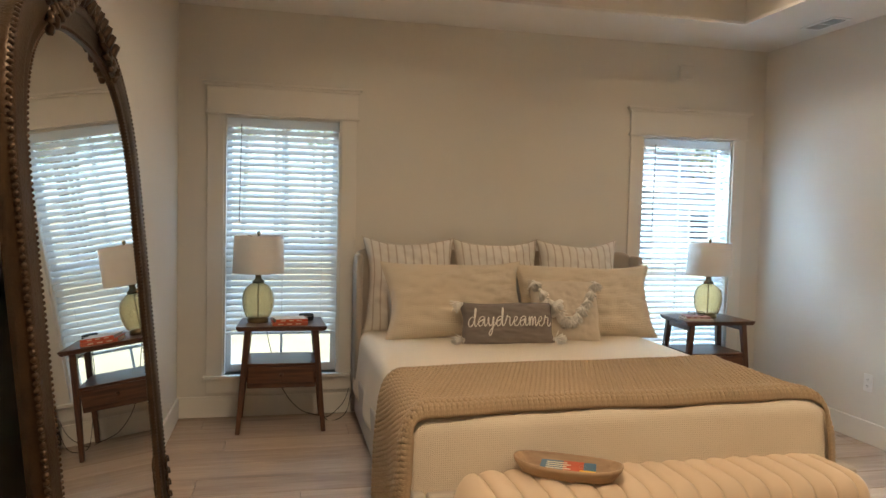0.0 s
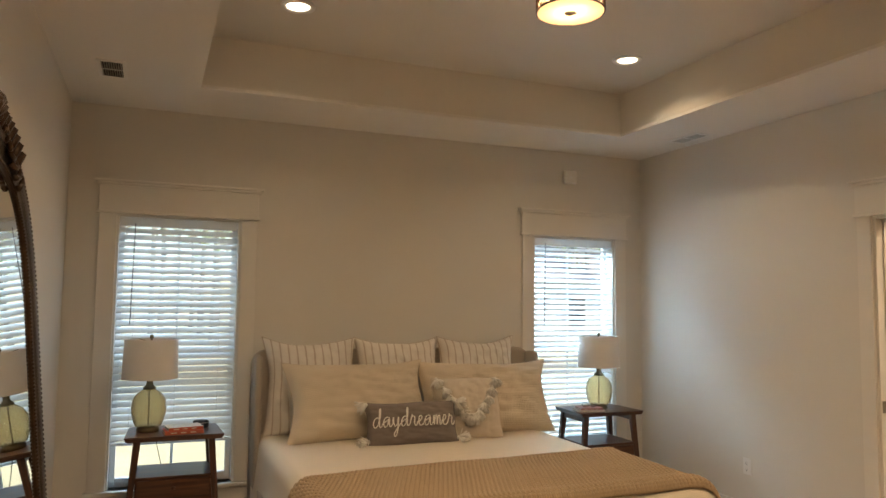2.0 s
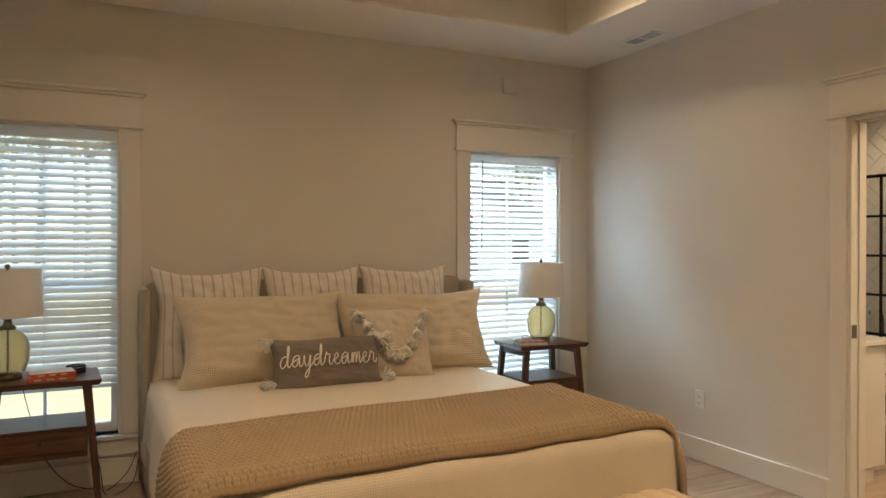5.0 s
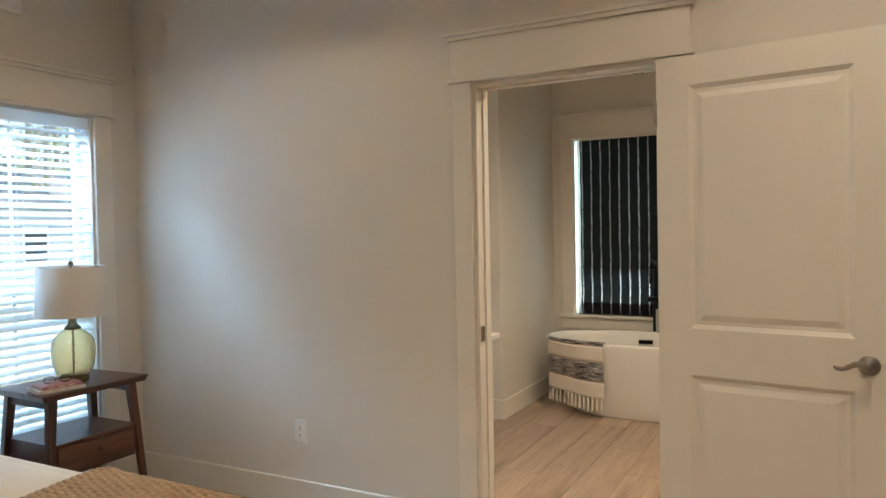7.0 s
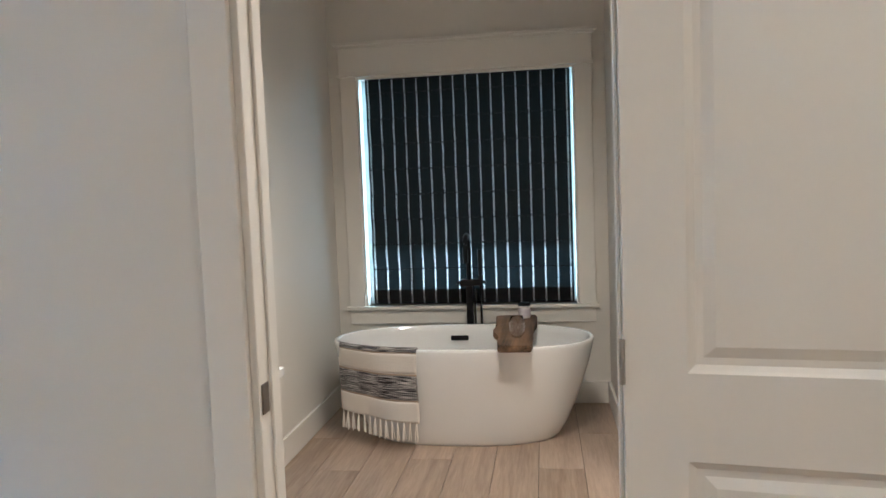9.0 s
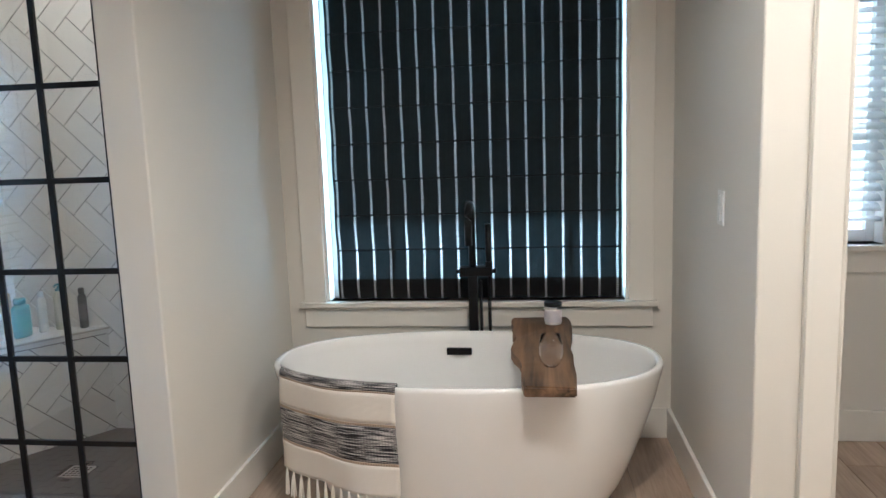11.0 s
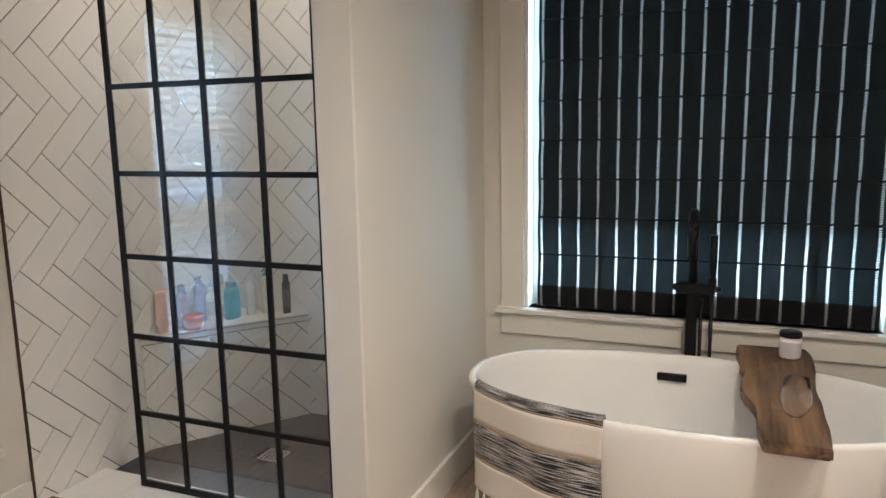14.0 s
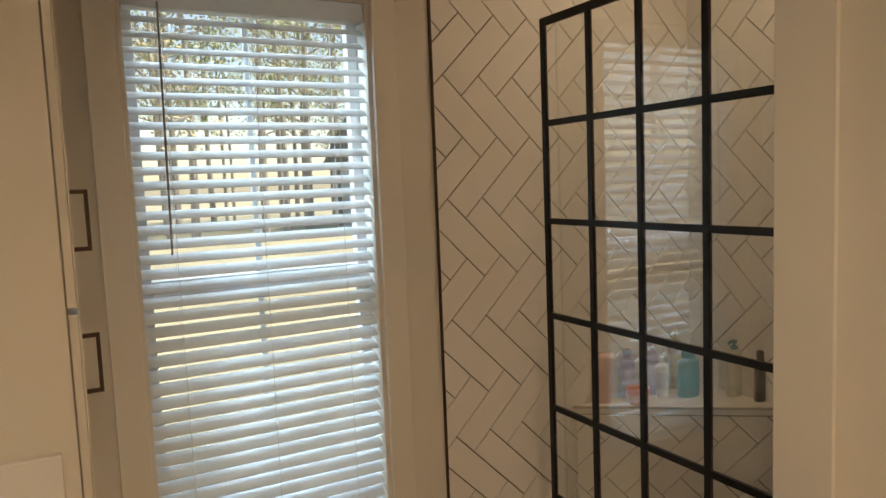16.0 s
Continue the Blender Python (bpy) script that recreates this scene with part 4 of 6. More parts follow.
part("cover_panel", box(0.045, 0.108, -0.067, -0.025, 0.0204, 0.0208), YELP, book, "yellow printed panel")
for k in range(4):
    part("print_bar", box(-0.085, -0.005 + 0.015 * (k % 2), 0.035 - 0.022 * k, 0.046 - 0.022 * k, 0.0204, 0.0208), CREAMP, book)
part("print_disc", lathe([(0.016, 0.0210), (0.016, 0.0214)], 20, at=(0.055, 0.012, 0)), CREAMP, book)


# nightstands
def nightstand(place, label):
    root = thing("nightstand", label, "nightstand", place, group="walnut nightstands")
    w, d, h = 0.575, 0.42, 0.70
    bm = bmesh.new()
    bm_prism(bm, [(-w / 2, -d / 2), (w / 2, -d / 2), (w / 2 - 0.02, d / 2), (-w / 2 + 0.02, d / 2)], h - 0.03, h)
    for v in bm.verts:
        if v.co.z < h - 0.01:
            v.co.x *= 0.95
            v.co.y *= 0.95
    bmesh.ops.bevel(bm, geom=list(bm.edges), offset=0.004, segments=2, affect="EDGES")
    part("top", bm, WALNUT, root, "walnut top with an undercut edge")
    for sx in (-1, 1):
        for sy in (-1, 1):
            bm = bmesh.new()
            t, b = (sx * (w / 2 - 0.075), sy * (d / 2 - 0.055)), (sx * (w / 2 - 0.018), sy * (d / 2 - 0.02))
            q, r = 0.021, 0.014
            vs = [bm.verts.new((c[0] + ex * k, c[1] + ey * k, z)) for c, k, z in ((b, r, 0.0102), (t, q, h - 0.031)) for ex, ey in ((-1, -1), (1, -1), (1, 1), (-1, 1))]
            bm.faces.new(list(reversed(vs[:4])))
            bm.faces.new(vs[4:])
            for i in range(4):
                bm.faces.new((vs[i], vs[(i + 1) % 4], vs[4 + (i + 1) % 4], vs[4 + i]))
            bmesh.ops.bevel(bm, geom=list(bm.edges), offset=0.004, segments=1, affect="EDGES")
            part("leg", bm, WALNUT_Z, root)
    for sx in (-1, 1):
        part("apron", box(sx * (w / 2 - 0.072) - 0.009, sx * (w / 2 - 0.072) + 0.009, -d / 2 + 0.07, d / 2 - 0.07, h - 0.075, h - 0.031, bevel=0.002), WALNUT, root)
    part("back_apron", box(-w / 2 + 0.09, w / 2 - 0.09, d / 2 - 0.07, d / 2 - 0.05, h - 0.075, h - 0.031, bevel=0.002), WALNUT, root)
    part("drawer_box", box(-0.215, 0.215, -d / 2 + 0.035, d / 2 - 0.03, 0.30, 0.445, bevel=0.003), WALNUT, root)
    front = part("drawer_front", box(-0.205, 0.205, -d / 2 + 0.022, -d / 2 + 0.034, 0.335, 0.44, bevel=0.002), WALNUT, root)
    part("knob", lathe([(0.0, 0.0), (0.008, 0.002), (0.012, 0.012), (0.009, 0.020), (0.0, 0.022)], 14), WALNUT, front, smooth=True, m=pose(0, -d / 2 + 0.023, 0.39, 90, 0, 0))
    part("shelf", box(-0.225, 0.225, -d / 2 + 0.028, d / 2 - 0.025, 0.446, 0.459, bevel=0.002), WALNUT, root)
    return root


nightstand((0.80, 5.735, 0), "dark walnut nightstand with splayed legs and one drawer")
nightstand((3.945, 5.735, 0), "dark walnut nightstand with splayed legs in the corner")


def table_lamp(place, label):
    root = thing("table_lamp", label, "lamp", place, group="bedside lamps")
    part("base", lathe([(0.066, 0.0), (0.068, 0.004), (0.068, 0.022), (0.06, 0.028), (0.058, 0.034), (0.0, 0.035)], 32), BRASS, root, "aged brass base", smooth=True)

    def diamonds(a, z):
        return 1 + 0.055 * abs(math.sin(9 * a + z * 120)) + 0.055 * abs(math.sin(9 * a - z * 120))
    prof = []
    for k in range(33):
        q = k / 32
        z = 0.035 + 0.225 * q
        r = 0.054 + 0.040 * math.sin(math.pi * (0.12 + 0.80 * q)) ** 0.9 - 0.034 * max(0, (q - 0.72) / 0.28) ** 2
        prof.append((r, z))
    inner = [(r - 0.004, z) for r, z in reversed(prof)]
    part("body", lathe(prof + inner, 144, flute=diamonds), AMBER, root, "pale amber diamond-cut glass body", smooth=True)
    part("rod", tube([(0, 0, 0.03), (0, 0, 0.27)], 0.005, 10), BRASS, root)
    part("neck", lathe([(0.036, 0.258), (0.040, 0.264), (0.036, 0.272), (0.022, 0.284), (0.018, 0.305), (0.026, 0.316), (0.027, 0.322), (0.012, 0.327), (0.0, 0.328)], 28), BRASS, root, "aged brass neck", smooth=True)
    part("shade", lathe([(0.166, 0.325), (0.157, 0.570), (0.154, 0.570), (0.163, 0.325)], 56), SHADE, root, "off-white linen drum shade", smooth=True)
    part("harp", tube([(-0.055, 0, 0.33), (-0.06, 0, 0.45), (-0.03, 0, 0.55), (0.03, 0, 0.55), (0.06, 0, 0.45), (0.055, 0, 0.33)], 0.003, 6), BRASS, root)
    bm = bmesh.new()
    for k in range(3):
        a = 2 * math.pi * k / 3
        bm_tube(bm, [(0, 0, 0.553), (0.154 * math.cos(a), 0.154 * math.sin(a), 0.566)], 0.002, 5)
    part("spider", bm, BRASS, root)
    part("finial", lathe([(0.0, 0.553), (0.006, 0.556), (0.006, 0.572), (0.012, 0.578), (0.013, 0.588), (0.008, 0.597), (0.0, 0.599)], 16), BRASS, root, smooth=True)
    return root


table_lamp((0.645, 5.745, 0.7005), "bedside lamp with amber glass body and off-white drum shade")
table_lamp((3.965, 5.745, 0.7005), "bedside lamp with amber glass body and off-white drum shade")


def flat_book(place, size, turn, colour, label, spine=None):
    root = thing("book", label, "book", place, turn, group="bedside books")
    w, d, h = size
    part("pages", box(-w / 2 + 0.003, w / 2 - 0.004, -d / 2 + 0.004, d / 2 - 0.004, 0.002, h - 0.002), mat("book_pages", (0.74, 0.70, 0.60), 0.8, var=0.1, fine=300), root)
    c = mat("book_cover", colour, 0.5, var=0.08)
    part("cover", box(-w / 2, w / 2, -d / 2, d / 2, 0.0, 0.002), c, root)
    part("cover", box(-w / 2, w / 2, -d / 2, d / 2, h - 0.002, h), c, root)
    part("spine", box(-w / 2, w / 2, -d / 2 - 0.002, -d / 2, 0.0, h, bevel=0.0008), spine or c, root)
    for k in range(3):
        part("spine_bar", box(-w * 0.35 + k * w * 0.25, -w * 0.2 + k * w * 0.25, -d / 2 - 0.0026, -d / 2 - 0.002, h * 0.35, h * 0.65), CREAMP, root)
    return root


flat_book((0.845, 5.64, 0.7005), (0.225, 0.15, 0.022), 6, (0.50, 0.12, 0.07), "brick-red hardback lying on the nightstand")
flat_book((0.85, 5.642, 0.723), (0.205, 0.14, 0.019), 10, (0.62, 0.55, 0.46), "hardback with red jacket lying on another book", spine=REDP)
puck = thing("smart_speaker", "small round black speaker on the nightstand", "speaker", (0.96, 5.80, 0.7005))
part("body", lathe([(0.046, 0.0), (0.049, 0.004), (0.049, 0.036), (0.045, 0.042), (0.0, 0.042)], 36), mat("black_fabric", (0.014, 0.014, 0.015), 0.7, fine=400, bump=0.3), puck, smooth=True)
part("ring", lathe([(0.0492, 0.030), (0.0498, 0.032), (0.0492, 0.034)], 36), NICKEL, puck)
flat_book((3.80, 5.64, 0.7005), (0.21, 0.15, 0.016), -14, (0.60, 0.57, 0.52), "pale paperback lying on the corner nightstand")
flat_book((3.80, 5.64, 0.717), (0.18, 0.125, 0.014), -10, (0.42, 0.20, 0.19), "muted red paperback lying on another book")
gl = thing("eyeglasses", "dark folded eyeglasses lying on the books", "glasses", (3.80, 5.63, 0.7315), -20)
for sx in (-1, 1):
    part("rim", tube([(sx * 0.034 + 0.024 * math.cos(a), 0.003 * math.sin(3 * a), 0.018 + 0.016 * math.sin(a)) for a in [2 * math.pi * k / 18 for k in range(19)]], 0.002, 6), BLACK, gl)
    part("temple", tube([(sx * 0.058, 0, 0.024), (sx * 0.05, 0.06, 0.012), (-sx * 0.02, 0.075, 0.002)], 0.0016, 6), BLACK, gl)
part("bridge", tube([(-0.011, 0, 0.02), (0, 0, 0.024), (0.011, 0, 0.02)], 0.002, 6), BLACK, gl)


def cable(label, pts):
    q = [Vector(p) for p in pts]
    fine = []
    for i in range(len(q) - 1):
        p0, p1, p2, p3 = q[max(i - 1, 0)], q[i], q[i + 1], q[min(i + 2, len(q) - 1)]
        for k in range(6):
            t = k / 6
            fine.append(0.5 * ((2 * p1) + (p2 - p0) * t + (2 * p0 - 5 * p1 + 4 * p2 - p3) * t * t + (3 * p1 - p0 - 3 * p2 + p3) * t ** 3))
    fine.append(q[-1])
    return tagged(part("power_cord", tube(fine, 0.0025, 6), BLACK, smooth=True), label, "cable")


cable("thin black power cord looping down behind the nightstand", [(0.66, 5.81, 0.703), (0.68, 5.95, 0.69), (0.72, 5.952, 0.50), (0.80, 5.945, 0.22), (0.92, 5.93, 0.06), (1.05, 5.90, 0.016), (1.12, 5.86, 0.015), (1.22, 5.87, 0.10), (1.27, 5.92, 0.2)])
cable("thin black power cord trailing across the floor to the bed", [(0.99, 5.84, 0.703), (1.0, 5.95, 0.69), (1.02, 5.95, 0.42), (1.08, 5.90, 0.12), (1.10, 5.80, 0.016), (1.18, 5.78, 0.016), (1.25, 5.86, 0.05), (1.28, 5.90, 0.16)])


# the leaning gilt mirror
def leaning_mirror():
    root = thing("floor_mirror", "arched mirror in an ornate antique gilt frame leaning on the wall", "mirror", (0.335, 3.40, 0))
    half, spring, rise = 0.59, 1.30, 0.505

    def arch(o, n=40):
        """The outline of the glass, grown outwards by o, from the lower +y corner over the arch to the other."""
        pts = [(half + o, -0.0)]
        for k in range(n + 1):
            a = math.pi * k / n
            c, s = math.cos(a), max(0.0, math.sin(a))
            pts.append(((half + o) * math.copysign(abs(c) ** 0.76, c), spring + (rise + o) * s ** 0.76))
        pts.append((-half - o, 0.0))
        return pts
    off = 0.145

    def lay(y, z, d):
        return Vector((d, y, z + off))
    bm = bmesh.new()
    bm.faces.new([bm.verts.new(lay(y, z, -0.003)) for y, z in arch(0.006)])
    part("mirror_glass", bm, SILVER, root, "clear silvered glass")
    sect = [(-0.004, -0.004), (-0.004, 0.003), (0.012, 0.007), (0.024, 0.003), (0.040, 0.010), (0.062, 0.017), (0.085, 0.012), (0.104, 0.015), (0.122, 0.008), (0.128, -0.030), (0.0, -0.030)]
    bm = bmesh.new()
    rows = [[bm.verts.new(lay(y, z, d)) for y, z in arch(o)] for o, d in sect]
    rows.append(rows[0])
    for a, b in zip(rows, rows[1:]):
        for i in range(len(a) - 1):
            bm.faces.new((a[i], a[i + 1], b[i + 1], b[i]))
    part("frame_moulding", bm, GILT, root, "antique gilt moulding", smooth=True)
    bm = bmesh.new()
    lo = [[bm.verts.new((d, q, off - o)) for q in (-half - 0.128, half + 0.128)] for o, d in sect]
    lo.append(lo[0])
    for a, b in zip(lo, lo[1:]):
        bm.faces.new((a[0], a[1], b[1], b[0]))
    bm.faces.new([r[0] for r in lo[:-1]])
    bm.faces.new([r[1] for r in lo[:-1]])
    part("bottom_rail", bm, GILT, root, "antique gilt moulding")
    # near-black for a dark back and for the shade in the gap behind
    bm = bmesh.new()
    bm.faces.new([bm.verts.new(lay(y, z, -0.031)) for y, z in arch(0.12)] + [])
    bmesh.ops.solidify(bm, geom=list(bm.faces), thickness=0.012)
    part("backing", bm, DARK, root, "backing board, near-black also for the shaded gap behind")
    for o, r in ((0.118, 0.0085), (0.004, 0.0065)):
        bm = bmesh.new()
        pts = arch(o, 60)
        dense, step = [], 0.0175 if r > 0.007 else 0.014
        carry = 0.0
        for (y0, z0), (y1, z1) in zip(pts, pts[1:]):
            seg = math.hypot(y1 - y0, z1 - z0)
            while carry < seg:
                dense.append((y0 + (y1 - y0) * carry / seg, z0 + (z1 - z0) * carry / seg))
                carry += step
            carry -= seg
        for y, z in dense:
            p = lay(y, z, 0.009 if r > 0.007 else 0.004)
            bm_lathe(bm, [(0.0, -r), (r * 0.8, -r * 0.55), (r, 0), (r * 0.8, r * 0.55), (0.0, r)], 6, at=p)
        part("beading", bm, GILT, root, "fine beaded edge", smooth=True)
    rnd = random.Random(8)
    top = spring + rise + 0.085
    bm = bmesh.new()
    bm_tube(bm, [lay(-0.34, top - 0.09, 0.008), lay(-0.18, top - 0.02, 0.010), lay(0, top, 0.012), lay(0.18, top - 0.02, 0.010), lay(0.34, top - 0.09, 0.008)], 0.016, 8)
    crest = part("crest", bm, GILT, root, "carved leaf and scroll crest", smooth=True)
    for s in (-1, 1):
        for k in range(9):
            q = k / 8
            cx = s * (0.03 + 0.33 * q)
            cz = top + 0.030 * (1 - q) ** 1.5 - 0.115 * q ** 2
            pts = []
            for j in range(14):
                a = 4.6 * j / 13
                rr = 0.042 * (1 - 0.75 * j / 13) * (1.1 - 0.35 * q)
                pts.append(lay(cx + s * rr * math.cos(a + 0.6 * k), cz + rr * math.sin(a + 0.6 * k), 0.016 + 0.012 * math.sin(a)))
            part("scroll", tube(pts, 0.008, 6, taper=[0.012 - 0.0006 * j for j in range(14)]), GILT, crest, smooth=True)
        for k in range(7):
            y, z = s * (0.06 + 0.05 * k), top + 0.02 - 0.10 * (k / 7) ** 2
            tip = lay(y + s * 0.05, z + 0.055 - 0.02 * (k / 7), 0.022)
            part("leaf", tube([lay(y, z - 0.02, 0.012), lay(y + s * 0.018, z + 0.028, 0.03), tip], 0.01, 6, taper=[0.012, 0.017, 0.004]), GILT, crest, smooth=True)
    for k in range(7):
        a = radians(30 + 20 * k)
        part("leaf", tube([lay(0, top + 0.02, 0.012), lay(0.04 * math.cos(a), top + 0.03 + 0.055 * math.sin(a), 0.034), lay(0.062 * math.cos(a), top + 0.03 + 0.085 * math.sin(a), 0.018)], 0.01, 6, taper=[0.012, 0.018, 0.004]), GILT, crest, smooth=True)
    for s in (-1, 1):
        for k in range(5):
            pts = [lay(s * (half + 0.09 + 0.03 * math.cos(a)), 0.02 + 0.05 * k + 0.03 * math.sin(a), 0.022) for a in [4.5 * j / 10 for j in range(11)]]
            part("corner_scroll", tube(pts, 0.006, 6), GILT, root, smooth=True)
    root.matrix_basis = pose(0.345, 3.33, 0.012, 0, -5.1, 0)
    return root


leaning_mirror()


# ceiling and wall fittings
def downlight(place, label):
    root = thing("recessed_light", label, "light", place, group="recessed lights")
    part("trim_ring", lathe([(0.062, -0.001), (0.095, -0.001), (0.092, -0.008), (0.068, -0.010), (0.062, -0.004)], 40), WHITE, root, smooth=True)
    part("lens", lathe([(0.0, -0.003), (0.064, -0.003)], 40), glow("led_lens", (1.0, 0.93, 0.80), 2.6), root)


# the two at y 2.3 are out of view, added for symmetry
for lx, ly in ((1.31, 4.66), (3.45, 4.65), (1.31, 2.3), (3.45, 2.3)):
    downlight((lx, ly, TZ), "white round recessed light, lit, in the raised ceiling")

BRONZE = mat("bronze_paint", (0.10, 0.045, 0.018), 0.5, 0.3, var=0.2)
drum = thing("drum_light", "flush drum light with a bronze lattice over an orange-glowing shade", "light", (2.38, 3.63, TZ))
part("canopy", lathe([(0.0, -0.001), (0.07, -0.001), (0.07, -0.02), (0.02, -0.028), (0.0, -0.028)], 32), BRASS, drum, smooth=True)
DRUMG = weave("lit_drum_fabric", (0.74, 0.56, 0.40), (0.69, 0.51, 0.36), 0.003, kind="plain", bump=0.05, back=0.85)
part("shade", lathe([(0.152, -0.03), (0.152, -0.251)], 56), DRUMG, drum, "fabric shade glowing warm", smooth=True)
part("diffuser", lathe([(0.0, -0.252), (0.151, -0.252)], 56), weave("lit_diffuser", (0.60, 0.42, 0.27), (0.57, 0.40, 0.25), 0.003, kind="plain", bump=0.0, back=0.85), drum, "glowing diffuser disc")
bm = bmesh.new()
for k in range(16):
    for row in range(8):
        ca, cz = 2 * math.pi * (k + 0.5 * (row % 2)) / 16, -0.036 - 0.0308 * row
        pts = []
        for j in range(17):
            a = 2 * math.pi * j / 16
            th = ca + 0.196 * math.cos(a)
            pts.append((0.157 * math.cos(th), 0.157 * math.sin(th), max(-0.246, min(-0.034, cz + 0.0308 * math.sin(a)))))
        bm_tube(bm, pts, 0.0025, 4)
part("lattice", bm, BRONZE, drum, "bronze lattice of overlapping rings")
for z in (-0.032, -0.249):
    part("band", lathe([(0.153, z - 0.002), (0.159, z - 0.002), (0.159, z + 0.002), (0.153, z + 0.002), (0.153, z - 0.002)], 56), BRONZE, drum, smooth=True)
part("knob", lathe([(0.0, -0.268), (0.009, -0.266), (0.010, -0.259), (0.027, -0.257), (0.028, -0.253), (0.0, -0.253)], 24), NICKEL, drum, smooth=True)


def ceiling_vent(place, turn, label):
    root = thing("ceiling_vent", label, "vent", place, turn, group="ceiling vents")
    bm = bmesh.new()
    a, b = 0.075, 0.155
    for q in ((-a, a, -b, -b + 0.022), (-a, a, b - 0.022, b), (-a, -a + 0.022, -b + 0.022, b - 0.022), (a - 0.022, a, -b + 0.022, b - 0.022), (-a + 0.022, a - 0.022, -0.006, 0.006)):
        bm_box(bm, *q, -0.008, -0.0005, bevel=0.002)
    part("frame", bm, WHITE, root)
    # near-black sheet stands in for the unlit duct behind the slats
    part("backing", box(-a + 0.02, a - 0.02, -b + 0.02, b - 0.02, -0.0035, -0.001), DARK, root)
    for k in range(9):
        for s in (-1, 1):
            x = -a + 0.028 + k * 0.0118
            part("slat", box(-0.0008, 0.0008, 0.0, 0.122, -0.006, 0.004), NICKEL, root, m=pose(x, 0.006 if s > 0 else -0.128, -0.004, 0, 38, 0))
    return root


ceiling_vent((0.385, 5.14, CZ), 0, "white ceiling vent with two banks of slats")
ceiling_vent((4.355, 5.12, CZ), 0, "white ceiling vent with two banks of slats")


def wall_plate(name, label, m, holes):
    root = thing(name, label, "outlet" if holes else "switch")
    root.matrix_basis = m
    part("plate", box(-0.036, 0.036, -0.006, 0, -0.058, 0.058, bevel=0.003, seg=2), PLASTIC, root)
    if holes:
        for z in (-0.021, 0.021):
            sock = part("socket", box(-0.017, 0.017, -0.0085, -0.006, z - 0.0145, z + 0.0145, bevel=0.002), PLASTIC, root)
            # slots are raised dark blocks in place of shaded openings
            for x in (-0.007, 0.006):
                part("slot", box(x - 0.0012, x + 0.0012, -0.009, -0.0085, z - 0.002, z + 0.007), DARK, sock)
            part("slot", box(-0.0025, 0.0025, -0.009, -0.0085, z - 0.011, z - 0.006), DARK, sock)
    else:
        for z in (-0.025, 0.025):
            part("rocker", box(-0.010, 0.010, -0.011, -0.006, z - 0.018, z + 0.018, bevel=0.002), PLASTIC, root)
    return root


wall_plate("wall_outlet", "white double outlet low on the wall", pose(EX, 4.80, 0.405, 0, 0, -90), True)
wall_plate("light_switch", "white double rocker switch on the partition", pose(6.885, 2.75, 1.155, 0, 0, 180), False)
sm = thing("smoke_detector", "square white alarm high on the bedroom wall", "alarm", (3.828, NY, 2.575))
part("body", box(-0.062, 0.062, -0.032, 0, -0.055, 0.055, bevel=0.012, seg=3), TRIM, sm)
part("button", lathe([(0.012, 0.0), (0.012, 0.003), (0.0, 0.003)], 16), PLASTIC, sm, m=pose(0.0, -0.0325, 0.0, 90))

# shower
TILE_T = 0.008


def clip(poly, inside, cross):
    out = []
    for i, p in enumerate(poly):
        q = poly[(i + 1) % len(poly)]
        a, b = inside(p), inside(q)
        if a:
            out.append(p)
        if a != b:
            out.append(cross(p, q))
    return out


def clip_half(poly, n, d):
    """Keep what lies where n . p <= d."""
    def side(p):
        return n[0] * p[0] + n[1] * p[1] - d

    def cross(p, q):
        a, b = side(p), side(q)
        t = a / (a - b)
        return (p[0] + (q[0] - p[0]) * t, p[1] + (q[1] - p[1]) * t)
    return clip(poly, lambda p: side(p) <= 0, cross)


def herringbone(w, h, tw=0.1016, tl=0.3048):
    """The tiles of a herringbone laid at 45 degrees in a rectangle w by h, each as an outline."""
    tiles = []
    c = math.sqrt(0.5)
    n = int((w + h) / tw) + 8
    for i in range(-n, n):
        for j in range(-n, n):
            k = (i - j) % 6
            if k == 0:
                r = (i * tw, j * tw, i * tw + tl, j * tw + tw)
            elif k == 5:
                r = (i * tw, j * tw, i * tw + tw, j * tw + tl)
            else:
                continue
            g = 0.0019
            a, b, e, f = r[0] + g, r[1] + g, r[2] - g, r[3] - g
            q = [((x + y) * c + w * 0.5, (x - y) * c + h * 0.5) for x, y in ((a, b), (e, b), (e, f), (a, f))]
            for nrm, d in (((-1, 0), 0), ((1, 0), w), ((0, -1), 0), ((0, 1), h)):
                q = clip_half(q, nrm, d) if q else q
            if len(q) >= 3:
                area = 0.5 * abs(sum(q[m][0] * q[(m + 1) % len(q)][1] - q[(m + 1) % len(q)][0] * q[m][1] for m in range(len(q))))
                if area > 2e-4:
                    tiles.append(q)
    return tiles


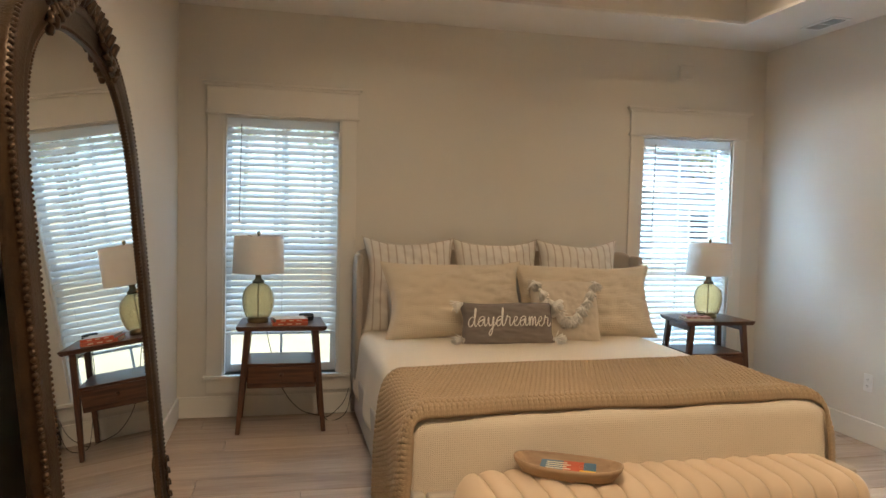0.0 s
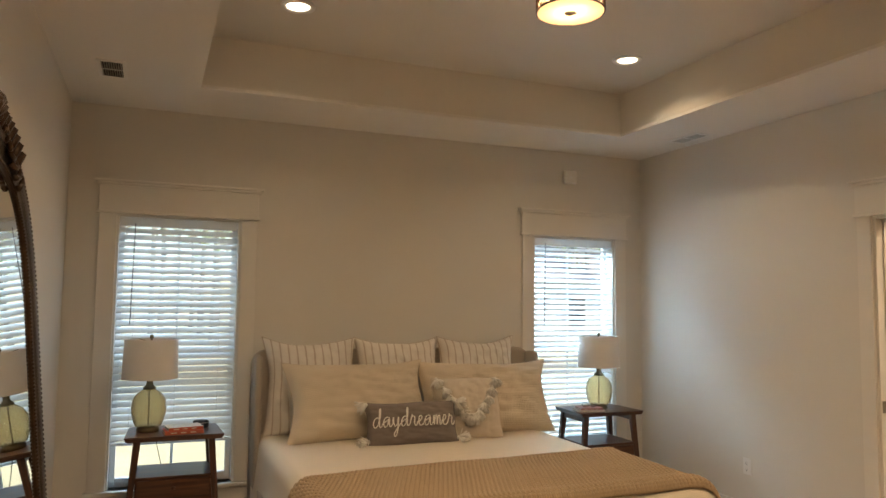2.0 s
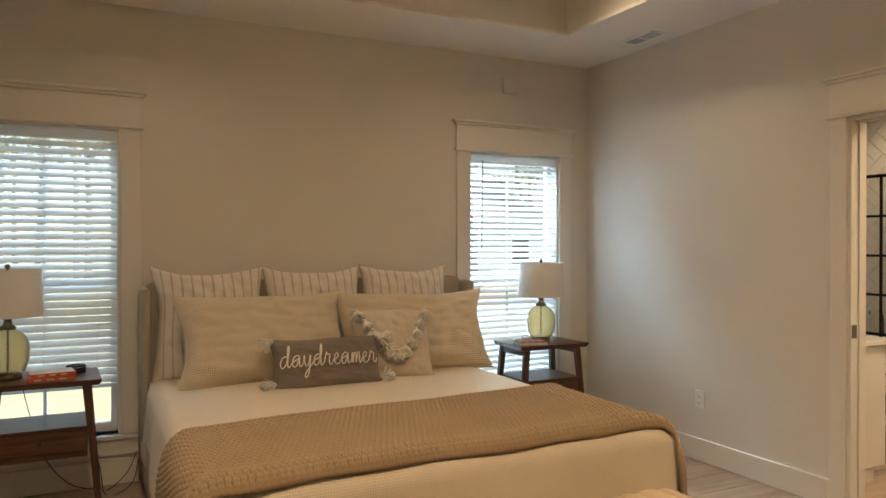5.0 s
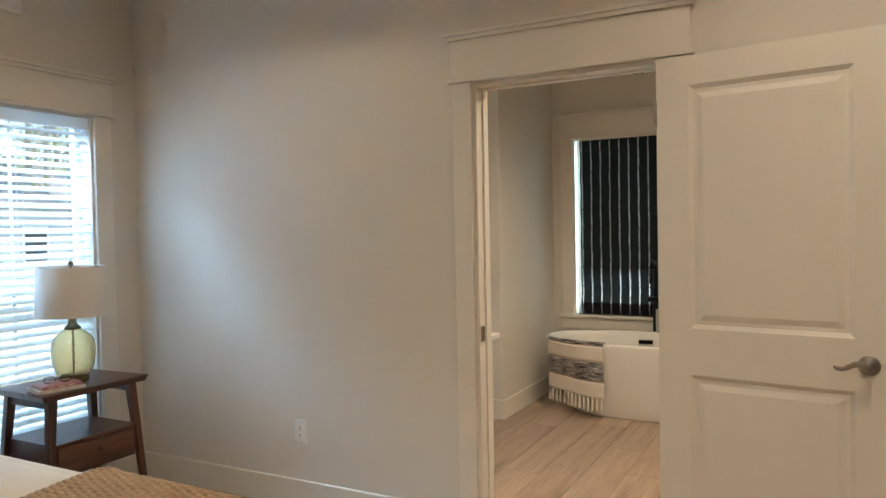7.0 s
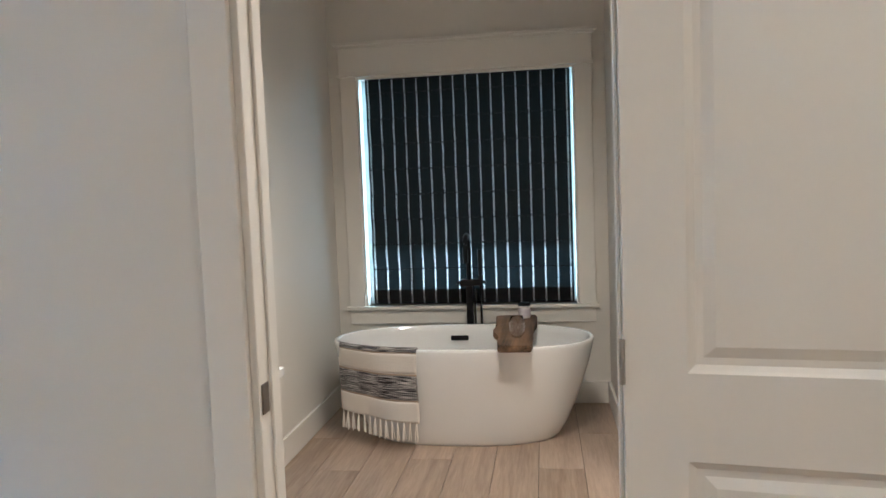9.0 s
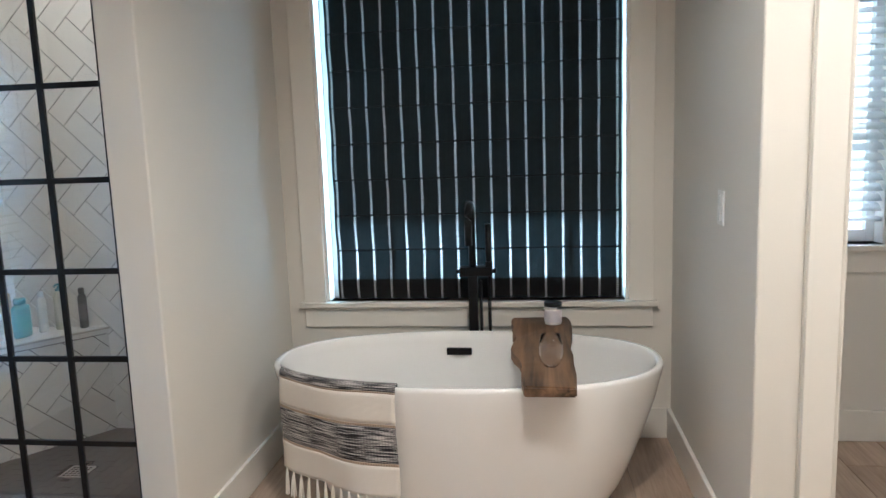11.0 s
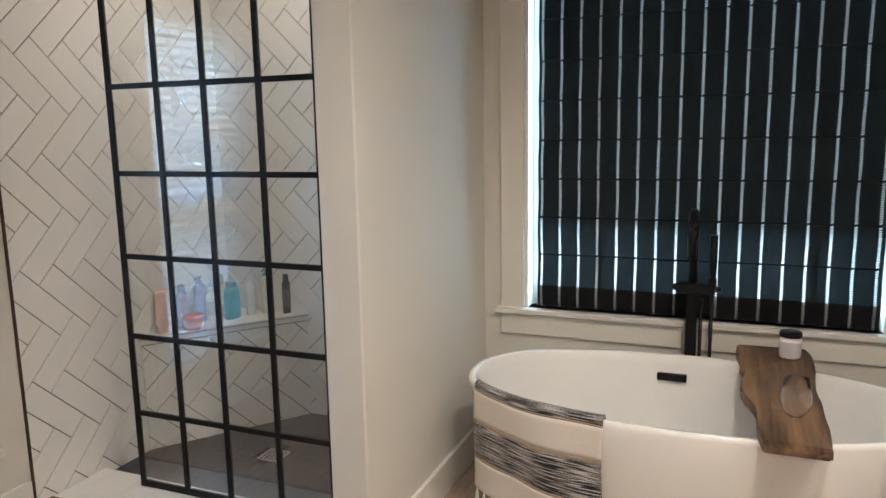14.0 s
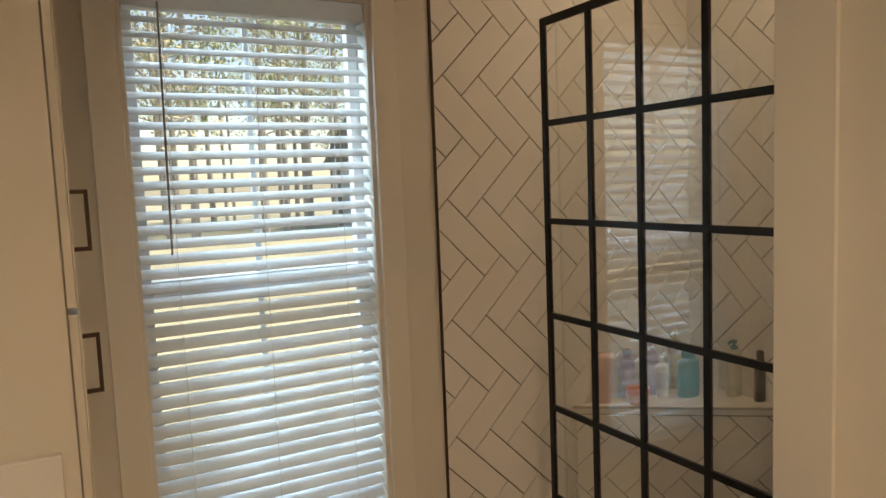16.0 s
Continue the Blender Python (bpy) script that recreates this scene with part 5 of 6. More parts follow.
def tiled(root, origin, along, normal, w, h):
    """Lay a herringbone on an upright face: origin is its lower corner, along its direction, normal its outward side."""
    o, u, n = Vector(origin), Vector(along).normalized(), Vector(normal).normalized()
    bm = bmesh.new()
    f = [o + u * a + Vector((0, 0, b)) + n * 0.002 for a, b in ((0, 0), (w, 0), (w, h), (0, h))]
    bm.faces.new([bm.verts.new(p) for p in f])
    bmesh.ops.solidify(bm, geom=list(bm.faces), thickness=0.0015)
    part("grout_bed", bm, GROUT, root)
    for q in herringbone(w, h):
        bm = bmesh.new()
        cx, cy = sum(p[0] for p in q) / len(q), sum(p[1] for p in q) / len(q)

        def ring(inset, d):
            return [bm.verts.new(o + u * (x + (cx - x) * inset) + Vector((0, 0, y + (cy - y) * inset)) + n * d) for x, y in q]
        r0, r1, r2 = ring(0, 0.002), ring(0, TILE_T - 0.0012), ring(0.012, TILE_T)
        bm.faces.new(r2)
        for a, b in ((r0, r1), (r1, r2)):
            for i in range(len(q)):
                bm.faces.new((a[i], a[(i + 1) % len(q)], b[(i + 1) % len(q)], b[i]))
        part("tile", bm, TILE, root)


def build_tiles():
    root = structure("shower_tile_north", "white herringbone tile on the shower wall")
    root["category"] = "tile"
    tiled(root, (6.485, NY, 0.0), (1, 0, 0), (0, -1, 0), BX - 6.485, CZ)
    part("edge_trim", box(6.477, 6.485, NY - 0.011, NY, 0.011, CZ, bevel=0.001), mat("bronze_trim", (0.09, 0.06, 0.04), 0.4, 0.7), root, "thin dark metal edge trim")
    root = structure("shower_tile_east", "white herringbone tile on the shower wall")
    root["category"] = "tile"
    tiled(root, (BX, 4.66, 0.0), (0, 1, 0), (-1, 0, 0), NY - 4.66 - 0.009, CZ)
    root = structure("shower_tile_south", "white herringbone tile on the shower partition")
    root["category"] = "tile"
    tiled(root, (BX - 0.01, 4.66, 0.0), (-1, 0, 0), (0, 1, 0), BX - 6.56, CZ)


# corner seat
seat = structure("shower_bench", "tiled corner bench in the shower with a white top")
seat["category"] = "bench"
A, B = (7.055, NY - 0.009), (BX - 0.009, 5.47)
bm = bmesh.new()
bm_prism(bm, [(A[0] + 0.02, A[1]), (B[0], B[1] + 0.02), (BX - 0.009, NY - 0.009)], 0.01, 0.515)
part("base", bm, GROUT, seat)
bm = bmesh.new()
bm_prism(bm, [A, B, (BX - 0.009, NY - 0.009)], 0.517, 0.548)
bmesh.ops.bevel(bm, geom=list(bm.edges), offset=0.003, segments=1, affect="EDGES")
part("seat_slab", bm, TILE, seat, "white slab top")
bm = bmesh.new()
bm_box(bm, -0.0, 0.815, -0.004, 0.0, 0.540, 0.550)
dirv = Vector((B[0] - A[0], B[1] - A[1], 0)).normalized()
turnz = math.degrees(math.atan2(dirv.y, dirv.x))
part("edge_trim", bm, NICKEL, seat, m=pose(A[0], A[1], 0, 0, 0, turnz))
tiled(seat, (A[0] + 0.02, A[1], 0.012), (dirv.x, dirv.y, 0), (dirv.y, -dirv.x, 0), 0.79, 0.50)

pan = structure("shower_floor", "dark slate-look mosaic shower floor with a square drain")
pan["category"] = "floor"
part("pan", box(6.82, BX - 0.009, 4.67, NY - 0.009, 0.0105, 0.014), mat("dark_grout", (0.02, 0.02, 0.02), 0.9), pan)
bm = bmesh.new()
k = 0
yy = 4.672
while yy < NY - 0.06:
    xx = 6.822 - (0.05 if k % 2 else 0.0)
    while xx < BX - 0.03:
        a, b = max(xx, 6.822), min(xx + 0.098, BX - 0.012)
        if b - a > 0.01 and not (7.15 < (a + b) / 2 < 7.28 and 5.31 < yy + 0.024 < 5.44):
            bm_box(bm, a, b, yy, yy + 0.047, 0.014, 0.0185)
        xx += 0.10
    yy += 0.049
    k += 1
tagged(part("mosaic", bm, SLATE, pan), kind="stuff")
part("drain", box(7.16, 7.27, 5.32, 5.43, 0.0142, 0.020, bevel=0.001), NICKEL, pan, "square metal drain")
# dark squares on the drain's top imitate its shaded holes
bm = bmesh.new()
for i in range(5):
    for j in range(5):
        bm_box(bm, 7.169 + i * 0.019, 7.181 + i * 0.019, 5.329 + j * 0.019, 5.341 + j * 0.019, 0.0201, 0.0206)
part("drain_hole_marks", bm, DARK, pan)

curb = structure("shower_curb", "low white tiled shower curb with a dark metal edge")
curb["category"] = "curb"
part("core", box(6.548, 6.815, 4.662, NY - 0.009, 0.0105, 0.040), GROUT, curb)
yy = 4.663
while yy < NY - 0.03:
    y1 = min(yy + 0.152, NY - 0.010)
    part("tile", box(6.541, 6.548, yy, y1 - 0.002, 0.0105, 0.044, bevel=0.001), TILE, curb)
    part("tile", box(6.552, 6.812, yy, y1 - 0.002, 0.040, 0.047, bevel=0.001), TILE, curb)
    yy = y1
part("edge_trim", box(6.539, 6.5515, 4.663, NY - 0.01, 0.0442, 0.0485), mat("bronze_edge", (0.09, 0.06, 0.04), 0.4, 0.7), curb)

screen = thing("shower_screen", "fixed glass shower screen with a black grid of bars", "shower screen")
g = part("glass", box(6.746, 6.754, 4.664, 5.685, 0.05, 1.965), SHOWER_GLASS, screen, "clear glass pane")
g.visible_shadow = False
for y, w in ((5.6775, 0.011), (5.453, 0.010), (5.243, 0.010), (5.012, 0.010), (4.785, 0.010), (4.672, 0.008)):
    part("bar", box(6.741, 6.759, y - w, y + w, 0.049, 1.967, bevel=0.001), BLACK, screen, "black metal bar")
for z, w in ((1.957, 0.013), (1.632, 0.010), (1.312, 0.010), (0.995, 0.010), (0.678, 0.010), (0.361, 0.010), (0.062, 0.014)):
    part("bar", box(6.7415, 6.7585, 4.664, 5.688, z - w, z + w, bevel=0.001), BLACK, screen, "black metal bar")


# bottles on the bench
def bottle(label, place, r, h, colour, kind="flip", cap=(0.8, 0.8, 0.8), flat=0.65, turn=0, label_colour=(0.8, 0.8, 0.78)):
    root = thing("bottle", label, "bottle", place, turn, group="shower bottles")
    m = mat("bottle_plastic", colour, 0.3, var=0.04, bump=0.0)
    prof = [(0.0, 0.0), (r * 0.92, 0.0), (r, 0.006), (r, h * 0.74), (r * 0.93, h * 0.80), (r * 0.5, h * 0.86), (r * 0.4, h * 0.875)]
    if kind == "tottle":
        prof = [(0.0, 0.0), (r * 0.8, 0.0), (r * 0.82, h * 0.2), (r * 0.95, h * 0.5), (r, h * 0.9), (r * 0.98, h), (0.0, h)]
    b = part("body", lathe(prof, 28), m, root, smooth=True)
    b.scale = (1, flat, 1)
    cm = mat("cap_plastic", cap, 0.35, var=0.03, bump=0.0)
    if kind == "pump":
        part("cap", lathe([(r * 0.42, h * 0.872), (r * 0.42, h * 0.92), (0.006, h * 0.925), (0.005, h * 0.99), (0.012, h * 0.99), (0.012, h * 1.03), (0.0, h * 1.03)], 18), cm, root)
        part("spout", tube([(0, 0, h * 1.01), (-0.03, -0.004, h * 1.01), (-0.036, -0.005, h * 0.985)], 0.005, 8), cm, root)
    elif kind == "flip":
        part("cap", lathe([(r * 0.52, h * 0.862), (r * 0.52, h * 0.985), (r * 0.46, h), (0.0, h)], 20), cm, root)
    lm = mat("bottle_label", label_colour, 0.5, var=0.03)
    q = part("label", lathe([(r * 1.012, h * 0.2), (r * 1.012, h * 0.62)], 28), lm, root)
    q.scale = (1, flat, 1)
    return root


def on_bench(t, back):
    """A place on the bench: t along its front edge, back metres behind it."""
    p = Vector(A) + (Vector(B) - Vector(A)) * t
    n = Vector((dirv.y, -dirv.x)) * -1
    q = p + n * back
    return (q.x, q.y, 0.5485)


bottle("orange tub with a pale lid", on_bench(0.32, 0.055), 0.045, 0.065, (0.70, 0.16, 0.06), "tottle", flat=1.0, label_colour=(0.75, 0.35, 0.22))
bottle("lilac shampoo bottle with a pump", on_bench(0.40, 0.18), 0.036, 0.215, (0.36, 0.33, 0.52), "pump", (0.35, 0.33, 0.50), label_colour=(0.46, 0.43, 0.60))
bottle("lilac conditioner bottle with a flip cap", on_bench(0.28, 0.125), 0.034, 0.20, (0.34, 0.30, 0.48), "flip", (0.30, 0.27, 0.42), label_colour=(0.44, 0.40, 0.56))
bottle("pale pink squeeze bottle", on_bench(0.16, 0.06), 0.042, 0.20, (0.74, 0.52, 0.48), "tottle", label_colour=(0.72, 0.50, 0.46))
bottle("white bottle with a printed label", on_bench(0.45, 0.14), 0.023, 0.165, (0.82, 0.82, 0.80), "flip", (0.82, 0.82, 0.80), 1.0, label_colour=(0.62, 0.62, 0.62))
bottle("amber pump bottle at the back of the bench", on_bench(0.54, 0.27), 0.034, 0.24, (0.42, 0.30, 0.13), "pump", (0.70, 0.66, 0.52), label_colour=(0.55, 0.44, 0.24))
bottle("turquoise jug of hair care", on_bench(0.58, 0.15), 0.052, 0.185, (0.03, 0.30, 0.36), "flip", (0.03, 0.30, 0.36), 0.6, label_colour=(0.04, 0.36, 0.42))
bottle("white bottle with blue cap", on_bench(0.70, 0.17), 0.027, 0.20, (0.80, 0.81, 0.80), "flip", (0.72, 0.76, 0.80), label_colour=(0.74, 0.76, 0.76))
bottle("clear gel bottle with a teal pump", on_bench(0.80, 0.16), 0.036, 0.22, (0.62, 0.62, 0.52), "pump", (0.05, 0.25, 0.32), label_colour=(0.66, 0.66, 0.58))
bottle("slim black bottle standing on the bench", on_bench(0.90, 0.09), 0.027, 0.20, (0.03, 0.03, 0.035), "flip", (0.03, 0.03, 0.035), label_colour=(0.12, 0.12, 0.13))


# tub
def bathtub():
    root = thing("bathtub", "white freestanding oval acrylic tub", "bathtub", (7.145, 3.64, 0))
    bm = bmesh.new()
    outer = [(0.68, 0.69, 0.0102), (0.715, 0.725, 0.012), (0.735, 0.745, 0.03), (0.78, 0.80, 0.10), (0.845, 0.866, 0.22), (0.90, 0.923, 0.34), (0.952, 0.966, 0.44), (0.988, 0.99, 0.518), (1.0, 1.0, 0.553), (1.0, 1.0, 0.564), (0.99, 0.994, 0.570)]
    inner = [(0.955, 0.972, 0.570), (0.94, 0.965, 0.563), (0.915, 0.945, 0.53), (0.87, 0.90, 0.42), (0.80, 0.82, 0.28), (0.70, 0.72, 0.16), (0.55, 0.60, 0.125), (0.3, 0.3, 0.12), (0.001, 0.001, 0.12)]
    rings = []
    for qx, qy, z in outer + inner:
        ring = []
        for i in range(72):
            a = 2 * math.pi * i / 72
            c, s = math.cos(a), math.sin(a)
            e = 0.88
            ring.append(bm.verts.new((0.385 * qx * math.copysign(abs(c) ** e, c), 0.75 * qy * math.copysign(abs(s) ** e, s), z)))
        rings.append(ring)
    for a, b in zip(rings, rings[1:]):
        for i in range(72):
            bm.faces.new((a[i], a[(i + 1) % 72], b[(i + 1) % 72], b[i]))
    bm.faces.new(list(reversed(rings[0])))
    part("shell", bm, ACRYLIC, root, smooth=True)
    part("overflow", box(0.322, 0.338, -0.002, 0.108, 0.476, 0.506, bevel=0.003), BLACK, root, "black slot overflow", m=pose(0, 0, 0, 0, 0, 0))
    return root


bathtub()

fau = thing("tub_faucet", "black floor-standing tub faucet with a hand shower", "faucet", (7.60, 3.635, 0))
part("foot", lathe([(0.06, 0.0102), (0.06, 0.018), (0.03, 0.024), (0.0, 0.024)], 28), BLACK, fau, smooth=True)
part("column", box(-0.021, 0.021, -0.021, 0.021, 0.018, 0.83, bevel=0.004), BLACK, fau)
pts = [(0, 0, 0.82), (0, 0, 1.005)] + [(-0.085 + 0.085 * math.cos(a), 0, 1.045 + 0.085 * math.sin(a)) for a in [math.pi * k / 12 for k in range(13)]] + [(-0.17, 0, 0.965)]
part("spout", tube(pts, 0.0165, 14), BLACK, fau, smooth=True)
part("valve", box(-0.03, 0.03, -0.085, 0.06, 0.803, 0.845, bevel=0.006), BLACK, fau)
for y in (0.075, -0.105):
    part("lever", tube([(0, 0.03 if y > 0 else -0.06, 0.824), (0, y, 0.824)], 0.011, 10), BLACK, fau, smooth=True)
part("cradle", box(-0.02, 0.02, -0.088, -0.058, 0.835, 0.868, bevel=0.004), BLACK, fau)
part("hand_shower", tube([(0, -0.073, 0.83), (0, -0.073, 0.91), (0, -0.073, 1.035)], 0.014, 12, taper=[0.010, 0.0145, 0.0145]), BLACK, fau, smooth=True)
part("hose", tube([(0, -0.073, 0.81), (0.0, -0.073, 0.5), (0.0, -0.072, 0.2), (0.0, -0.06, 0.08), (0.0, -0.035, 0.06), (0.0, -0.034, 0.3), (0, -0.034, 0.78)], 0.007, 10), BLACK, fau, smooth=True)

# live-edge board with candle and glass
board = thing("bath_board", "rough live-edge wooden board lying across the tub", "board", (7.145, 3.32, 0.571))
bm = bmesh.new()
n = 26
lft, rgt = [], []
for k in range(n + 1):
    q = k / n
    x = -0.455 + 0.93 * q
    lft.append((x, 0.085 + 0.035 * q + 0.022 * noise.noise(Vector((q * 5, 3.1, 0))) + (0.035 if 0.30 < q < 0.62 else 0) * max(0.0, math.sin(math.pi * (q - 0.30) / 0.32)) ** 0.6 + 0.02 * (q > 0.66)))
    rgt.append((x, -0.088 - 0.015 * q + 0.018 * noise.noise(Vector((q * 5, 9.4, 0)))))
out = lft + list(reversed(rgt))
bm_prism(bm, out, 0.0, 0.036)
for v in bm.verts:
    v.co.z += 0.007 * noise.noise(v.co * 7)
bmesh.ops.bevel(bm, geom=[e for e in bm.edges if abs(e.verts[0].co.z - e.verts[1].co.z) < 0.02], offset=0.006, segments=2, affect="EDGES")
part("plank", bm, DRIFT, board)
can = thing("candle", "white jar candle with a black lid on the board", "candle", (7.49, 3.285, 0.6115))
part("jar", lathe([(0.0, 0.0), (0.035, 0.0), (0.037, 0.004), (0.037, 0.078), (0.0, 0.078)], 32), mat("candle_jar", (0.74, 0.70, 0.68), 0.25), can, smooth=True)
part("label", lathe([(0.0374, 0.012), (0.0374, 0.062)], 32), mat("candle_label", (0.66, 0.62, 0.66), 0.6), can)
part("lid", lathe([(0.0385, 0.078), (0.0385, 0.092), (0.036, 0.095), (0.0, 0.095)], 32), BLACK, can, "black lid", smooth=True)
wg = thing("stemless_glass", "clear stemless wine glass on the board", "glass", (6.90, 3.31, 0.6115))
pr = [(0.0, 0.0), (0.024, 0.001), (0.036, 0.018), (0.043, 0.045), (0.041, 0.075), (0.033, 0.112)]
pr = pr + [(max(0.0, r - 0.0013), z + (0.0016 if r < 0.03 else 0.0)) for r, z in reversed(pr)]
GLASSW = clear("wine_glass", (1, 1, 1), 0.0, 1.10)
GLASSW.node_tree.nodes["Principled BSDF"].inputs["Coat Weight"].default_value = 1.0
bowl = part("bowl", lathe(pr, 40), GLASSW, wg, smooth=True)
bowl.visible_shadow = False
part("rim", lathe([(0.0322, 0.1115), (0.0338, 0.1115), (0.0336, 0.1130), (0.0324, 0.1130), (0.0322, 0.1115)], 40), GLASSW, wg, smooth=True)


# towel over the rim
def towel_bands(name, base, dark, step, kind):
    return weave(name, base, dark, step, kind=kind, bump=0.7)


tw = thing("hand_towel", "cream woven towel with dark stripes and fringe hung over the tub", "towel")
CREAMT = towel_bands("cream_weave", (0.80, 0.75, 0.69), (0.68, 0.63, 0.56), 0.004, "plain")


def melange():
    m = towel_bands("black_white_weave", (0.035, 0.035, 0.055), (0.02, 0.02, 0.03), 0.006, "rows")
    nt = m.node_tree
    b = nt.nodes["Principled BSDF"]
    tc = nt.nodes.new("ShaderNodeTexCoord")
    mp = nt.nodes.new("ShaderNodeMapping")
    mp.inputs["Scale"].default_value = (9, 400, 1)
    n = nt.nodes.new("ShaderNodeTexNoise")
    n.inputs["Scale"].default_value, n.inputs["Detail"].default_value = 1.0, 1
    r = nt.nodes.new("ShaderNodeValToRGB")
    r.color_ramp.elements[0].position, r.color_ramp.elements[0].color = 0.49, (0.022, 0.022, 0.028, 1)
    r.color_ramp.elements[1].position, r.color_ramp.elements[1].color = 0.58, (0.60, 0.57, 0.54, 1)
    nt.links.new(tc.outputs["UV"], mp.inputs["Vector"])
    nt.links.new(mp.outputs["Vector"], n.inputs["Vector"])
    nt.links.new(n.outputs["Fac"], r.inputs["Fac"])
    nt.links.new(r.outputs["Color"], b.inputs["Base Color"])
    return m


DARKT, TANT = melange(), towel_bands("tan_weave", (0.42, 0.33, 0.25), (0.26, 0.20, 0.15), 0.005, "rows")


def rim_x(y):
    """Where the tub's near outer rim lies at y."""
    s = min(1.0, abs(y - 3.64) / 0.75)
    return 7.145 - 0.385 * max(0.0, 1 - s ** (2 / 0.88)) ** (0.88 / 2)


def hang(s, u):
    """The towel's place: s metres along it from its inner end over the rim and down, u across from 0 to 1."""
    y = 3.842 + 0.475 * u
    x0 = rim_x(y)
    if s < 0.10:
        return (x0 + 0.045 + 0.02 * (0.10 - s) / 0.10, y, 0.571 - (0.10 - s) * 0.9)
    if s < 0.17:
        q = (s - 0.10) / 0.07
        return (x0 + 0.045 - 0.052 * q, y, 0.571 + 0.008 * math.sin(math.pi * q) + 0.002)
    d = s - 0.17
    return (x0 - 0.009 + 0.006 * math.sin(u * 9 + d * 5) - 0.004 * d * 10 * (0.1 + abs(math.sin(u * 5))), y + 0.004 * math.sin(d * 14), 0.571 - d * (1 + 0.10 * (0.5 - u)))


bands = ((0.0, 0.183, DARKT, "dark stripe"), (0.183, 0.190, TANT, "tan stripe"), (0.190, 0.296, CREAMT, ""), (0.296, 0.306, TANT, "tan stripe"), (0.306, 0.432, DARKT, "dark stripe"), (0.432, 0.442, TANT, "tan stripe"), (0.442, 0.552, CREAMT, ""))
for s0, s1, m, lab in bands:
    cloth("band", lambda u, v, s0=s0, s1=s1: hang(s0 + (s1 - s0) * v, u), 30, max(4, int((s1 - s0) / 0.012)), m, tw, (0.475, s1 - s0), lab, thick=0.004)
rnd = random.Random(5)
for k in range(14):
    u = (k + 0.5) / 14
    p = Vector(hang(0.552, u))
    bm = bmesh.new()
    for j in range(7):
        q = Vector((rnd.gauss(0, 0.004), rnd.gauss(0, 0.005), 0))
        bm_tube(bm, [p + Vector((0.001, 0, 0.004)), p + q * 0.5 + Vector((-0.002, 0, -0.03)), p + q + Vector((-0.003, 0, -rnd.uniform(0.085, 0.105)))], 0.0026, 4)
    part("fringe", bm, TASSEL, tw)

# roman shade
shade = thing("roman_shade", "dark woven roman shade with pale openwork stripes behind the tub", "shade", (7.735, 3.63, 0))


def dark_cloth(name, base, through):
    m = weave(name, base, [c * 0.55 for c in base], 0.004, kind="rows", bump=0.4, back=through)
    if through:
        nt = m.node_tree
        tc, mp, ns, mr = [nt.nodes.new("ShaderNode" + k) for k in ("TexCoord", "Mapping", "TexNoise", "MapRange")]
        mp.inputs["Scale"].default_value = (150, 150, 120)
        ns.inputs["Scale"].default_value, ns.inputs["Detail"].default_value = 1.0, 2
        mr.inputs["From Min"].default_value, mr.inputs["From Max"].default_value = 0.42, 0.72
        mr.inputs["To Min"].default_value, mr.inputs["To Max"].default_value = through * 0.35, through * 3.2
        nt.links.new(tc.outputs["Object"], mp.inputs["Vector"])
        nt.links.new(mp.outputs["Vector"], ns.inputs["Vector"])
        nt.links.new(ns.outputs["Fac"], mr.inputs["Value"])
        nt.links.new(mr.outputs["Result"], nt.nodes["Mix Shader"].inputs["Fac"])
    return m


SHC, SHH = dark_cloth("shade_cloth", (0.013, 0.0175, 0.0195), 0.08), dark_cloth("shade_hem", (0.008, 0.009, 0.011), 0.0)


